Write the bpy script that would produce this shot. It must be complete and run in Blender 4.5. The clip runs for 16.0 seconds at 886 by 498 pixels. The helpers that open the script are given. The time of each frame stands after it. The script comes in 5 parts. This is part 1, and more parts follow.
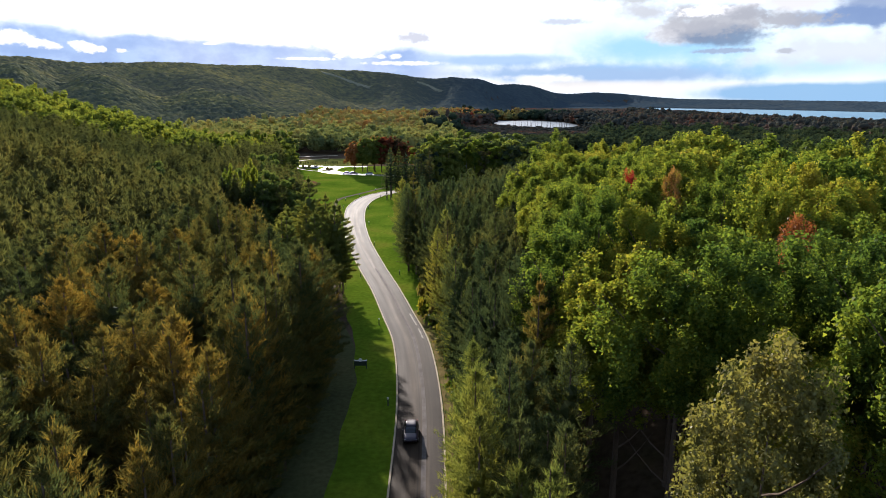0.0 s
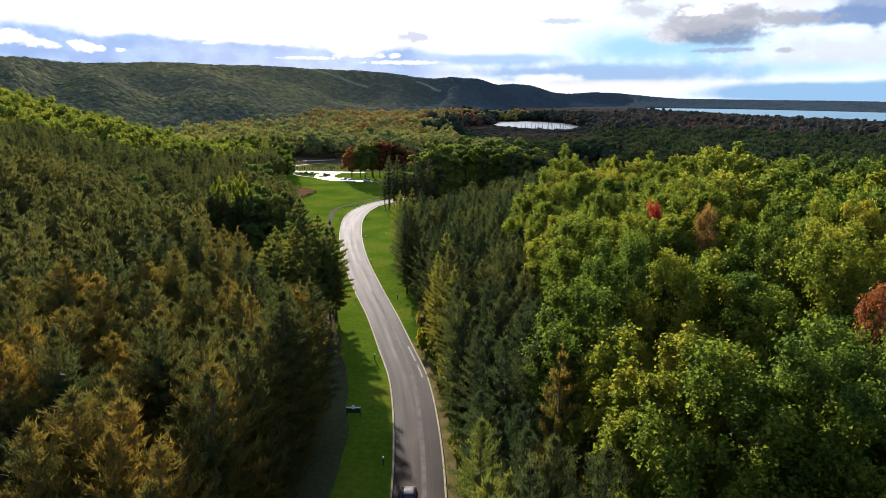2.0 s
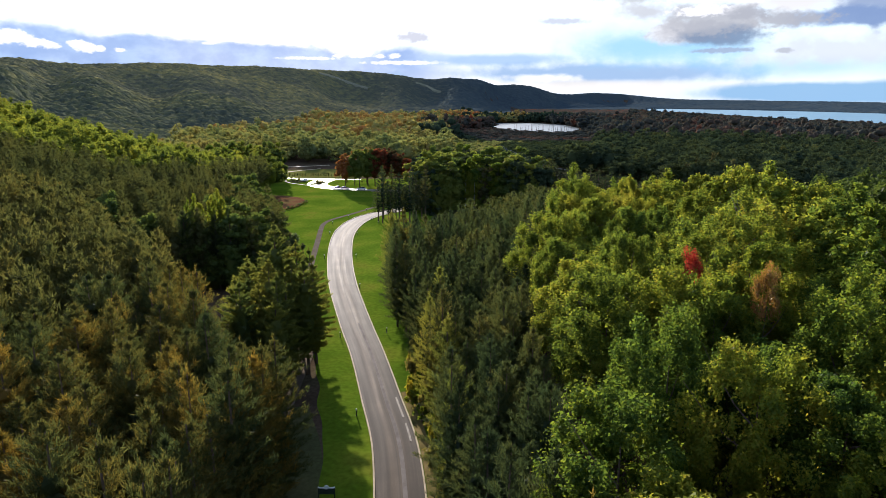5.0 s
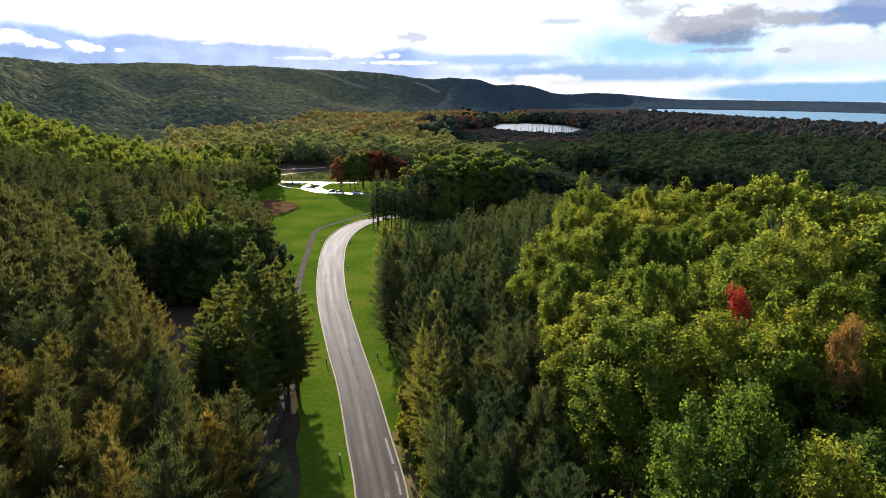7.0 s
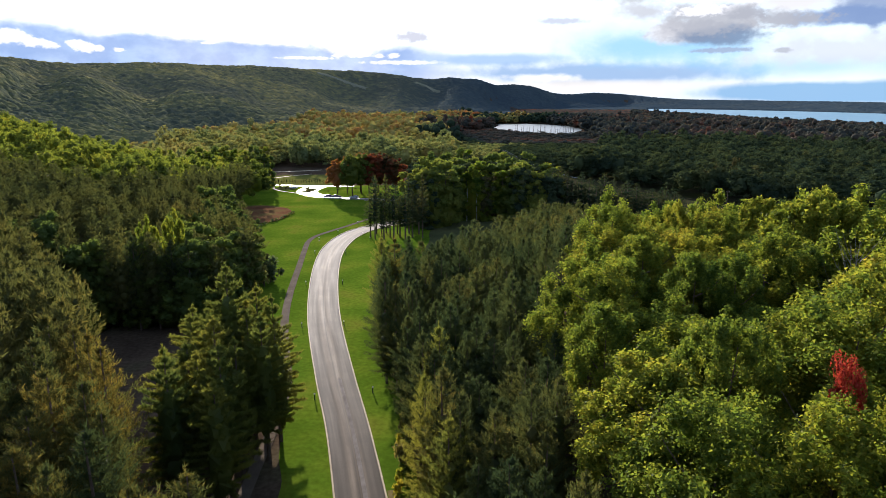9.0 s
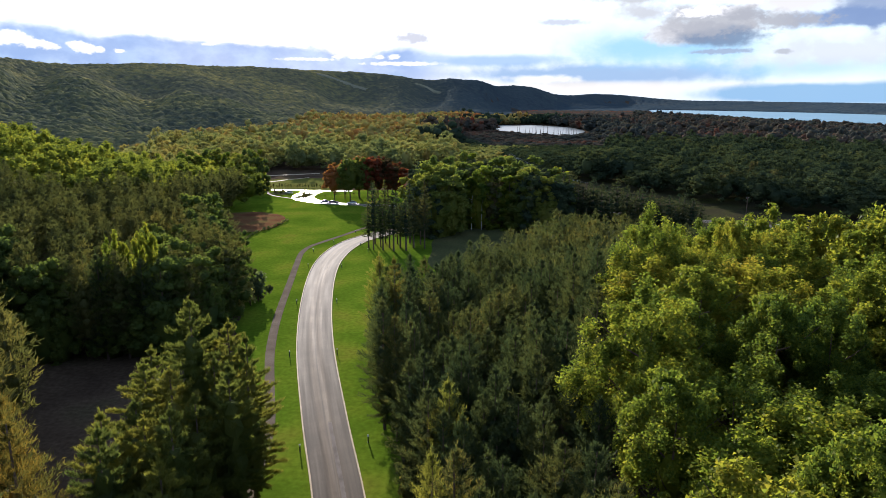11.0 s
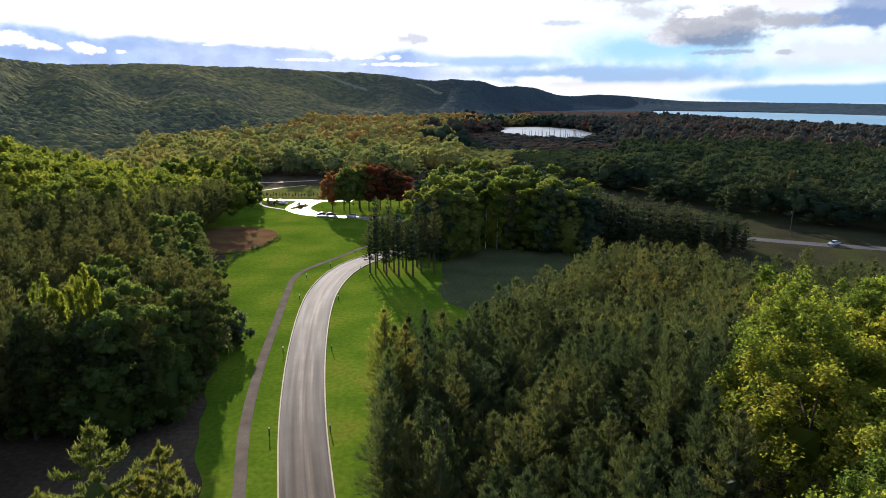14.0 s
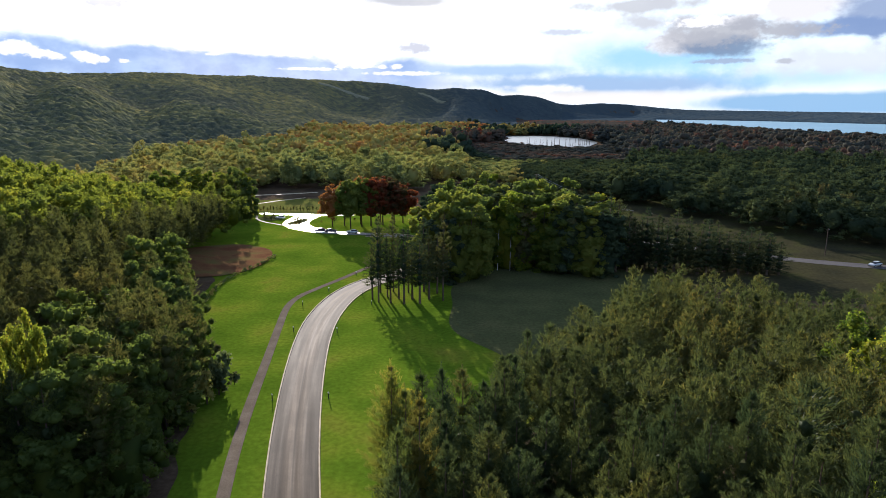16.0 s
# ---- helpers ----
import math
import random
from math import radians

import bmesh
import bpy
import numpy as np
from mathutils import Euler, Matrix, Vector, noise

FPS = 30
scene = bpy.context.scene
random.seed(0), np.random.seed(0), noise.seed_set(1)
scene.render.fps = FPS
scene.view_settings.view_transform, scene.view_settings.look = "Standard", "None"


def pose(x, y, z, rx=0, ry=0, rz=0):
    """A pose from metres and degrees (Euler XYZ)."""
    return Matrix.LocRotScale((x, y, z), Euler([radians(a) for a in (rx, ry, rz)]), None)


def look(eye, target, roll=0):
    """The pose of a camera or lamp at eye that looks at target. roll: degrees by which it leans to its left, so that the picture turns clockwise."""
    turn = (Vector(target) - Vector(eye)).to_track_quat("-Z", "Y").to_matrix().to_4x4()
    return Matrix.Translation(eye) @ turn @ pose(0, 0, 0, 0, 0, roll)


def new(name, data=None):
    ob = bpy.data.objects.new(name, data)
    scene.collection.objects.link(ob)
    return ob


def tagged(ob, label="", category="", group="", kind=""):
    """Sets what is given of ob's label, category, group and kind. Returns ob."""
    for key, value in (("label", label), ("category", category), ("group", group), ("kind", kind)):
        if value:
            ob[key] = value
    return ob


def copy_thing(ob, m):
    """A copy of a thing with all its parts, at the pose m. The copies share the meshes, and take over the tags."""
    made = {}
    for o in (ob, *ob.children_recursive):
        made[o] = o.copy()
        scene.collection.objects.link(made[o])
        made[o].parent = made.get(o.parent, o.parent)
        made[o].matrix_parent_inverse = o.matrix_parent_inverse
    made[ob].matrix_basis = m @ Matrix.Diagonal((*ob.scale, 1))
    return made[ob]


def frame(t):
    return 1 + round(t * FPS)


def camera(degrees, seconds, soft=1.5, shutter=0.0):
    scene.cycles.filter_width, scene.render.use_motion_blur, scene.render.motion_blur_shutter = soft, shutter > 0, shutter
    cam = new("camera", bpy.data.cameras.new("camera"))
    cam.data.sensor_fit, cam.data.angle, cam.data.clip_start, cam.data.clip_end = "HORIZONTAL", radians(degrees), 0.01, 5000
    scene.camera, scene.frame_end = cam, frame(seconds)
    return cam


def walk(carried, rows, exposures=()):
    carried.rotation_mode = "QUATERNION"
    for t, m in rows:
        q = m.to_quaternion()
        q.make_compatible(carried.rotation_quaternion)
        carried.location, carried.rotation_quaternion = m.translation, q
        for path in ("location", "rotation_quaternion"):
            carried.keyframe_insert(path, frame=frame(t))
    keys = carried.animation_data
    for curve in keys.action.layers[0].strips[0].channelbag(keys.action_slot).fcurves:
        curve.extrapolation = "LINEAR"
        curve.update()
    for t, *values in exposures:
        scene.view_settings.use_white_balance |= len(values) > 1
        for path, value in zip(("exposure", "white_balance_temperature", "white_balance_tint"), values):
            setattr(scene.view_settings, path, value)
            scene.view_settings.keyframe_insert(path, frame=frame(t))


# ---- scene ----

# ================= camera =================
EV = 1.34
cam = camera(70.0, 16.0, soft=0.8)
PATH = [
    (0.0, 0.00, 0.00, 40.00, -13.27, 0.00), (0.5, -0.12, 2.52, 40.72, -13.29, -0.02), (1.0, -0.22, 5.03, 41.42, -13.30, -0.03), (1.5, -0.29, 7.54, 42.10, -13.32, -0.05),
    (2.0, -0.30, 10.05, 42.73, -13.33, -0.06), (2.5, -0.26, 12.55, 43.30, -13.33, -0.06), (3.0, -0.15, 15.05, 43.80, -13.33, -0.07), (3.5, 0.02, 17.56, 44.22, -13.33, -0.07),
    (4.0, 0.24, 20.08, 44.55, -13.32, -0.07), (4.5, 0.50, 22.63, 44.78, -13.31, -0.07), (5.0, 0.79, 25.22, 44.95, -13.31, -0.08), (5.5, 1.05, 27.89, 45.06, -13.30, -0.08),
    (6.0, 1.26, 30.67, 45.15, -13.30, -0.09), (6.5, 1.38, 33.56, 45.24, -13.30, -0.11), (7.0, 1.39, 36.61, 45.36, -13.31, -0.12), (7.5, 1.30, 39.79, 45.49, -13.32, -0.13),
    (8.0, 1.15, 43.10, 45.60, -13.33, -0.15), (8.5, 0.97, 46.51, 45.69, -13.33, -0.15), (9.0, 0.77, 50.00, 45.72, -13.33, -0.16), (9.5, 0.58, 53.57, 45.70, -13.31, -0.16),
    (10.0, 0.38, 57.24, 45.63, -13.28, -0.15), (10.5, 0.14, 61.04, 45.57, -13.25, -0.14), (11.0, -0.16, 65.00, 45.53, -13.23, -0.13), (11.5, -0.56, 69.14, 45.56, -13.21, -0.12),
    (12.0, -1.06, 73.48, 45.68, -13.22, -0.12), (12.5, -1.63, 77.94, 45.85, -13.23, -0.11), (13.0, -2.20, 82.42, 46.03, -13.26, -0.09), (13.5, -2.72, 86.86, 46.18, -13.25, -0.07),
    (14.0, -3.22, 91.20, 46.30, -13.17, -0.05), (14.5, -3.71, 95.45, 46.38, -13.02, -0.01), (15.0, -4.23, 99.58, 46.43, -12.83, 0.02), (15.5, -4.76, 103.62, 46.46, -12.63, 0.05),
    (16.0, -5.30, 107.63, 46.48, -12.42, 0.08),
]
walk(cam, [(t, pose(x, y, z, 90 + pitch, 0, yaw)) for t, x, y, z, pitch, yaw in PATH],
     exposures=[(0, EV, 5950, 15), (16, EV, 5950, 15)])

# ================= light =================
SUN_AZ, SUN_EL = -16.0, 15.0          # degrees, azimuth counted to the right of +y
sun_way = Vector((math.sin(radians(SUN_AZ)) * math.cos(radians(SUN_EL)),
                  math.cos(radians(SUN_AZ)) * math.cos(radians(SUN_EL)), math.sin(radians(SUN_EL))))
sun_data = bpy.data.lights.new("sun", "SUN")
sun_data.energy, sun_data.angle, sun_data.color = 5.0, radians(0.6), (1.0, 0.89, 0.74)
sun = new("sun", sun_data)
sun.matrix_world = look((0, 0, 300), Vector((0, 0, 300)) - sun_way)


def nodes_of(tree):
    tree.nodes.clear()
    return tree.nodes, tree.links


SKY = 0.12
GAIN = 2 ** -EV           # cloud brightness below is given as it leaves the camera


def make_world():
    world = bpy.data.worlds.new("sky")
    world.use_nodes = True
    n, l = nodes_of(world.node_tree)
    sky = n.new("ShaderNodeTexSky")
    sky.sky_type, sky.sun_disc = "NISHITA", False
    sky.sun_elevation, sky.sun_rotation = radians(SUN_EL), radians(SUN_AZ)
    sky.air_density, sky.dust_density, sky.ozone_density = 1.0, 1.0, 1.0
    co = n.new("ShaderNodeTexCoord")
    sep = n.new("ShaderNodeSeparateXYZ")
    l.new(co.outputs["Generated"], sep.inputs[0])

    def m(op, a, b=None, c=None):
        q = n.new("ShaderNodeMath")
        q.operation = op
        for i, v in enumerate((a, b, c)):
            if v is None:
                continue
            if isinstance(v, (int, float)):
                q.inputs[i].default_value = v
            else:
                l.new(v, q.inputs[i])
        return q.outputs[0]
    # the direction as azimuth (right of +y) and elevation, in degrees
    az = m("MULTIPLY", m("ARCTAN2", sep.outputs[0], sep.outputs[1]), 57.2958)
    el = m("MULTIPLY", m("ARCSINE", sep.outputs[2]), 57.2958)
    flat = n.new("ShaderNodeCombineXYZ")
    l.new(az, flat.inputs[0])
    l.new(m("MULTIPLY", el, 1.5), flat.inputs[1])

    def fluff(scale, detail, seed, rough=0.58):
        t = n.new("ShaderNodeTexNoise")
        t.noise_dimensions = "4D"
        t.inputs["Scale"].default_value, t.inputs["Detail"].default_value, t.inputs["W"].default_value = scale, detail, seed
        t.inputs["Roughness"].default_value = rough
        l.new(flat.outputs[0], t.inputs["Vector"])
        return t.outputs[0]

    def step(v, low, high):
        r = n.new("ShaderNodeMapRange")
        r.interpolation_type = "SMOOTHSTEP"
        r.inputs["From Min"].default_value, r.inputs["From Max"].default_value = low, high
        l.new(v, r.inputs["Value"])
        return r.outputs[0]
    ragged, fine, broad = fluff(0.16, 9, 1.7), fluff(0.45, 5, 5.1, 0.55), fluff(0.05, 6, 3.3)

    def cloud(a0, e0, ra, re, noise, rag, soft):
        """A cloud of given centre and half sizes, with a ragged edge."""
        dx = m("DIVIDE", m("SUBTRACT", az, a0), ra)
        dy = m("DIVIDE", m("SUBTRACT", el, e0), re)
        d = m("SQRT", m("ADD", m("MULTIPLY", dx, dx), m("MULTIPLY", dy, dy)))
        d = m("ADD", d, m("MULTIPLY", m("SUBTRACT", noise, 0.5), rag))
        return step(m("SUBTRACT", 1.0, d), -soft, soft)

    def mix(f, a, b):
        q = n.new("ShaderNodeMix")
        q.data_type = "RGBA"
        l.new(f, q.inputs["Factor"])
        for v, key in ((a, "A"), (b, "B")):
            if isinstance(v, tuple):
                q.inputs[key].default_value = (v[0] * GAIN / SKY, v[1] * GAIN / SKY, v[2] * GAIN / SKY, 1)
            else:
                l.new(v, q.inputs[key])
        return q.outputs["Result"]
    toward = n.new("ShaderNodeVectorMath")
    toward.operation = "DOT_PRODUCT"
    l.new(co.outputs["Generated"], toward.inputs[0])
    toward.inputs[1].default_value = tuple(sun_way)
    near_sun = m("POWER", m("MAXIMUM", toward.outputs["Value"], 0.0), 30.0)
    tuft = fluff(1.5, 5, 9.4, 0.6)
    c = sky.outputs[0]
    high = step(m("ADD", broad, m("MULTIPLY", m("SUBTRACT", ragged, 0.5), 0.35)), 0.36, 0.60)
    c = mix(m("MULTIPLY", m("MULTIPLY", high, 0.8), m("MULTIPLY_ADD", step(el, 22.0, 9.0), 0.75, 0.25)), c, (1.25, 1.27, 1.30))                       # thin high cloud; a quarter of it goes on overhead, unseen, to fill shadows
    c = mix(m("MULTIPLY", step(el, 14.0, 5.0), 0.72), c, (0.72, 0.90, 1.03))                                            # pale low air
    glow = m("MULTIPLY", near_sun, 0.97)
    c = mix(glow, c, (1.6, 1.57, 1.50))                                                                                # glare round the sun
    # long blue-grey deck above the hills, its upper edge falling to the right
    lid = m("SUBTRACT", m("ADD", m("MULTIPLY", az, -0.042), 4.25), el)
    lid = m("ADD", lid, m("MULTIPLY", m("SUBTRACT", ragged, 0.5), 3.2))
    deck = m("MULTIPLY", step(lid, -0.35, 0.75), step(az, 6.0, -4.0))
    tone = mix(step(fine, 0.35, 0.65), (0.32, 0.48, 0.78), (0.48, 0.65, 0.92))
    c = mix(m("MULTIPLY", deck, 0.92), c, tone)
    c = mix(m("MULTIPLY", cloud(-33, 7.0, 6, 0.9, ragged, 3.0, 0.6), 0.6), c, (0.62, 0.86, 1.0))
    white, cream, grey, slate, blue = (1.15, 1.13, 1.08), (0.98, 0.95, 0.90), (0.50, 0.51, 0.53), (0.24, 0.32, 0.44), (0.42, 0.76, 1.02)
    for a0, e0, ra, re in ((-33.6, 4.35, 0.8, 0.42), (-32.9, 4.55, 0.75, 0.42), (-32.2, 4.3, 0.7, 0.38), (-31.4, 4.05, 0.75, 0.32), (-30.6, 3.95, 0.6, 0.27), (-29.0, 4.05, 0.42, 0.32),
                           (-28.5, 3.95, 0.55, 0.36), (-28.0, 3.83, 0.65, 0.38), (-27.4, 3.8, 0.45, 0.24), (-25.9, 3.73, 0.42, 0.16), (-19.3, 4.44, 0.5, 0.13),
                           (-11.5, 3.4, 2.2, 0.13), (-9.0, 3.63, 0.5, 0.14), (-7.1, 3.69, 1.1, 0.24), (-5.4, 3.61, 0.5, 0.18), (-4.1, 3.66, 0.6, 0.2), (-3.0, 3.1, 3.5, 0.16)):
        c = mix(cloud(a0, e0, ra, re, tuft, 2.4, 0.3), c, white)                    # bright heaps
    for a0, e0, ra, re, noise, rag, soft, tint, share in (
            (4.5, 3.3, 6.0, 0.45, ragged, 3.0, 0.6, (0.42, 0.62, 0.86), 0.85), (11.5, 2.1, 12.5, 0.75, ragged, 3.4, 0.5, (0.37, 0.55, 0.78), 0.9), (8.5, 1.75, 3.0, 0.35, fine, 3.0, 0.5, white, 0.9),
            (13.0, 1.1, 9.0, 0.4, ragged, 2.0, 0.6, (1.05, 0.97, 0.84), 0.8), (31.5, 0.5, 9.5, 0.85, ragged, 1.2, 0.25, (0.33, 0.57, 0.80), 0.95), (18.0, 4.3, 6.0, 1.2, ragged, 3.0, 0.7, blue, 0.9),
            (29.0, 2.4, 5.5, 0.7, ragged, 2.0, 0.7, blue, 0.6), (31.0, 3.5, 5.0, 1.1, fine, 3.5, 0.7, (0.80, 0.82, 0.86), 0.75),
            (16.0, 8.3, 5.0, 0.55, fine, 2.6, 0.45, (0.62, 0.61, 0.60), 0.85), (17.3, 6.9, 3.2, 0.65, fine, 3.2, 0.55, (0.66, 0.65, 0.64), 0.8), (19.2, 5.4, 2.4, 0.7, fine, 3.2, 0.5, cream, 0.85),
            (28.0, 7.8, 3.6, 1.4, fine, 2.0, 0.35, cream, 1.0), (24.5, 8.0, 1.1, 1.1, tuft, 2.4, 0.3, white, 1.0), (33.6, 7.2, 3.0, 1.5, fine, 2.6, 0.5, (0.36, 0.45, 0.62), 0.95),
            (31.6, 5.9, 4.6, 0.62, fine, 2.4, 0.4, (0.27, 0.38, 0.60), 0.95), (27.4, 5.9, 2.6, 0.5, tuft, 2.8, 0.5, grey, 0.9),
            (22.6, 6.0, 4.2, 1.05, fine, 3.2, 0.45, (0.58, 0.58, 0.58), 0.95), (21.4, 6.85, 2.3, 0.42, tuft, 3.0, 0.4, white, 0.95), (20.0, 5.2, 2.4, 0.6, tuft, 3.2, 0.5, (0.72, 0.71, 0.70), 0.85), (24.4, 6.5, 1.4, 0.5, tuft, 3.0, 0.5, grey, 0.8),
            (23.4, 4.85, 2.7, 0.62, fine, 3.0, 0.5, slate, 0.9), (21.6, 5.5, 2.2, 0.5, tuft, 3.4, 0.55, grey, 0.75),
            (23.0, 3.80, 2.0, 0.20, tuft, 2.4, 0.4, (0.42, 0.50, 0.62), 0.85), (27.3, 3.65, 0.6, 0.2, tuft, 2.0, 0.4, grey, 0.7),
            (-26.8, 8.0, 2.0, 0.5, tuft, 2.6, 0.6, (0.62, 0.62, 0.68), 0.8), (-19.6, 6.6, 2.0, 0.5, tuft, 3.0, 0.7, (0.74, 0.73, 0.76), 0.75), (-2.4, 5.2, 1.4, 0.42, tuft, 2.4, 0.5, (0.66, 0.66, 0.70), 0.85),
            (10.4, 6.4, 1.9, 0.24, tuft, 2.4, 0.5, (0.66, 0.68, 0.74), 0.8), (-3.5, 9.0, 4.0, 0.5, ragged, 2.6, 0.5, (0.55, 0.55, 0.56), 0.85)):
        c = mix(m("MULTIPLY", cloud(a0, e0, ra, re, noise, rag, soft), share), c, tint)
    c2 = c
    bg = n.new("ShaderNodeBackground")
    bg.inputs["Strength"].default_value = SKY
    l.new(c2, bg.inputs["Color"])
    out = n.new("ShaderNodeOutputWorld")
    l.new(bg.outputs[0], out.inputs[0])
    scene.world = world


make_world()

# ================= materials =================


def ramp_of(n, stops):
    r = n.new("ShaderNodeValToRGB")
    el = r.color_ramp.elements
    while len(el) < len(stops):
        el.new(0.5)
    for e, (p, c) in zip(el, stops):
        e.position, e.color = p, (*c, 1)
    return r


def surface(name, stops, scale, rough=0.9, fine=0.0, bump=0.0, spec=0.3, stretch=(1, 1, 1), detail=6):
    """An opaque surface: colours by a large noise, a fine grain on top, a fine relief."""
    mat = bpy.data.materials.new(name)
    mat.use_nodes = True
    n, l = nodes_of(mat.node_tree)
    geo = n.new("ShaderNodeNewGeometry")
    mp = n.new("ShaderNodeMapping")
    mp.inputs["Scale"].default_value = stretch
    l.new(geo.outputs["Position"], mp.inputs[0])
    big = n.new("ShaderNodeTexNoise")
    big.inputs["Scale"].default_value, big.inputs["Detail"].default_value = scale, detail
    l.new(mp.outputs[0], big.inputs["Vector"])
    ramp = ramp_of(n, stops)
    l.new(big.outputs[0], ramp.inputs[0])
    small = n.new("ShaderNodeTexNoise")
    small.inputs["Scale"].default_value, small.inputs["Detail"].default_value = scale * 17, 4
    l.new(mp.outputs[0], small.inputs["Vector"])
    mix = n.new("ShaderNodeMix")
    mix.data_type, mix.blend_type = "RGBA", "OVERLAY"
    mix.inputs["Factor"].default_value = fine
    l.new(ramp.outputs[0], mix.inputs["A"])
    l.new(small.outputs[0], mix.inputs["B"])
    b = n.new("ShaderNodeBsdfPrincipled")
    b.inputs["Roughness"].default_value = rough
    b.inputs["Specular IOR Level"].default_value = spec
    l.new(mix.outputs["Result"], b.inputs["Base Color"])
    if bump:
        bp = n.new("ShaderNodeBump")
        bp.inputs["Strength"].default_value, bp.inputs["Distance"].default_value = bump, 0.1
        l.new(small.outputs[0], bp.inputs["Height"])
        l.new(bp.outputs[0], b.inputs["Normal"])
    out = n.new("ShaderNodeOutputMaterial")
    l.new(b.outputs[0], out.inputs[0])
    return mat


def foliage(name, stops, through_share=0.4, patch=0.045, gloss=0.02, bunch=0.32, leaf=0.12, relief=0.0, east=None, apart=0.30):
    """Leaves or needles that let light through; hue shifts from tree to tree and from clump to clump."""
    mat = bpy.data.materials.new(name)
    mat.use_nodes = True
    n, l = nodes_of(mat.node_tree)
    geo = n.new("ShaderNodeNewGeometry")
    big = n.new("ShaderNodeTexNoise")
    big.inputs["Scale"].default_value, big.inputs["Detail"].default_value = patch, 3
    l.new(geo.outputs["Position"], big.inputs["Vector"])
    mid = n.new("ShaderNodeTexNoise")
    mid.inputs["Scale"].default_value, mid.inputs["Detail"].default_value = bunch, 2
    l.new(geo.outputs["Position"], mid.inputs["Vector"])

    def m(op, a, b):
        q = n.new("ShaderNodeMath")
        q.operation = op
        for i, v in enumerate((a, b)):
            if isinstance(v, (int, float)):
                q.inputs[i].default_value = v
            else:
                l.new(v, q.inputs[i])
        return q.outputs[0]
    info = n.new("ShaderNodeObjectInfo")
    f = m("ADD", m("MULTIPLY", big.outputs[0], 0.55), m("MULTIPLY", mid.outputs[0], 0.5))
    f = m("ADD", f, m("MULTIPLY", m("SUBTRACT", geo.outputs["Random Per Island"], 0.5), leaf))
    f = m("ADD", f, m("MULTIPLY", m("SUBTRACT", info.outputs["Random"], 0.5), apart))
    ramp = ramp_of(n, stops)
    l.new(f, ramp.inputs[0])
    if east:                                             # bluer, darker tones further east, haze and shade put into the colour
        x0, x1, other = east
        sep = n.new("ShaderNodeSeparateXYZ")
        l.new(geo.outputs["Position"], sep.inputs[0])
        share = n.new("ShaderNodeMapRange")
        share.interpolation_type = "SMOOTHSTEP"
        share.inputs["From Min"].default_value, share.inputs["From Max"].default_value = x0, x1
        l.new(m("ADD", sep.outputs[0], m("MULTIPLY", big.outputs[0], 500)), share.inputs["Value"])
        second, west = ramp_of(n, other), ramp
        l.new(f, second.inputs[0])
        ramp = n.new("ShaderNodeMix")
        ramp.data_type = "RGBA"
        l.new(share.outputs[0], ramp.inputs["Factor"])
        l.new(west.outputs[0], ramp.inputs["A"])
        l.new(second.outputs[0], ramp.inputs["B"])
    tint = ramp.outputs["Result"] if east else ramp.outputs[0]
    d = n.new("ShaderNodeBsdfDiffuse")
    t = n.new("ShaderNodeBsdfTranslucent")
    g = n.new("ShaderNodeBsdfGlossy")
    g.inputs["Roughness"].default_value = 0.42
    l.new(tint, d.inputs[0])
    warm = n.new("ShaderNodeMix")
    warm.data_type, warm.blend_type = "RGBA", "MULTIPLY"
    warm.inputs["Factor"].default_value = 1.0
    warm.inputs["B"].default_value = (1.25, 1.22, 0.75, 1)
    l.new(tint, warm.inputs["A"])
    l.new(warm.outputs["Result"], t.inputs[0])
    if relief:
        grain = n.new("ShaderNodeTexNoise")
        grain.inputs["Scale"].default_value, grain.inputs["Detail"].default_value = relief, 3
        l.new(geo.outputs["Position"], grain.inputs["Vector"])
        bp = n.new("ShaderNodeBump")
        bp.inputs["Strength"].default_value, bp.inputs["Distance"].default_value = 0.8, 0.9 / relief
        l.new(grain.outputs[0], bp.inputs["Height"])
        l.new(bp.outputs[0], d.inputs["Normal"])
        l.new(bp.outputs[0], t.inputs["Normal"])
    mx = n.new("ShaderNodeMixShader")
    mx.inputs[0].default_value = through_share
    l.new(d.outputs[0], mx.inputs[1])
    l.new(t.outputs[0], mx.inputs[2])
    mg = n.new("ShaderNodeMixShader")
    mg.inputs[0].default_value = gloss
    l.new(mx.outputs[0], mg.inputs[1])
    l.new(g.outputs[0], mg.inputs[2])
    out = n.new("ShaderNodeOutputMaterial")
    l.new(mg.outputs[0], out.inputs[0])
    return mat


M_FLOOR = surface("forest_floor", [(0.3, (0.048, 0.034, 0.024)), (0.55, (0.075, 0.054, 0.036)), (0.75, (0.062, 0.058, 0.030))], 0.08, fine=0.6, bump=0.4, spec=0.0)
M_LAWN = surface("lawn_grass", [(0.30, (0.050, 0.090, 0.007)), (0.46, (0.070, 0.116, 0.009)), (0.60, (0.098, 0.136, 0.012)), (0.78, (0.135, 0.125, 0.020))], 0.07, rough=1.0, fine=0.5, bump=0.3, spec=0.0)
M_MEADOW = surface("dry_meadow", [(0.3, (0.105, 0.048, 0.026)), (0.5, (0.13, 0.070, 0.034)), (0.7, (0.11, 0.098, 0.034))], 0.15, rough=1.0, fine=0.6, bump=0.4, spec=0.0)
# field grass kept very dark, with a cloud's shadow in the base colour
M_FIELD = surface("rough_field", [(0.3, (0.024, 0.024, 0.015)), (0.5, (0.036, 0.034, 0.018)), (0.7, (0.042, 0.048, 0.015))], 0.06, rough=1.0, fine=0.5, bump=0.3, spec=0.0)
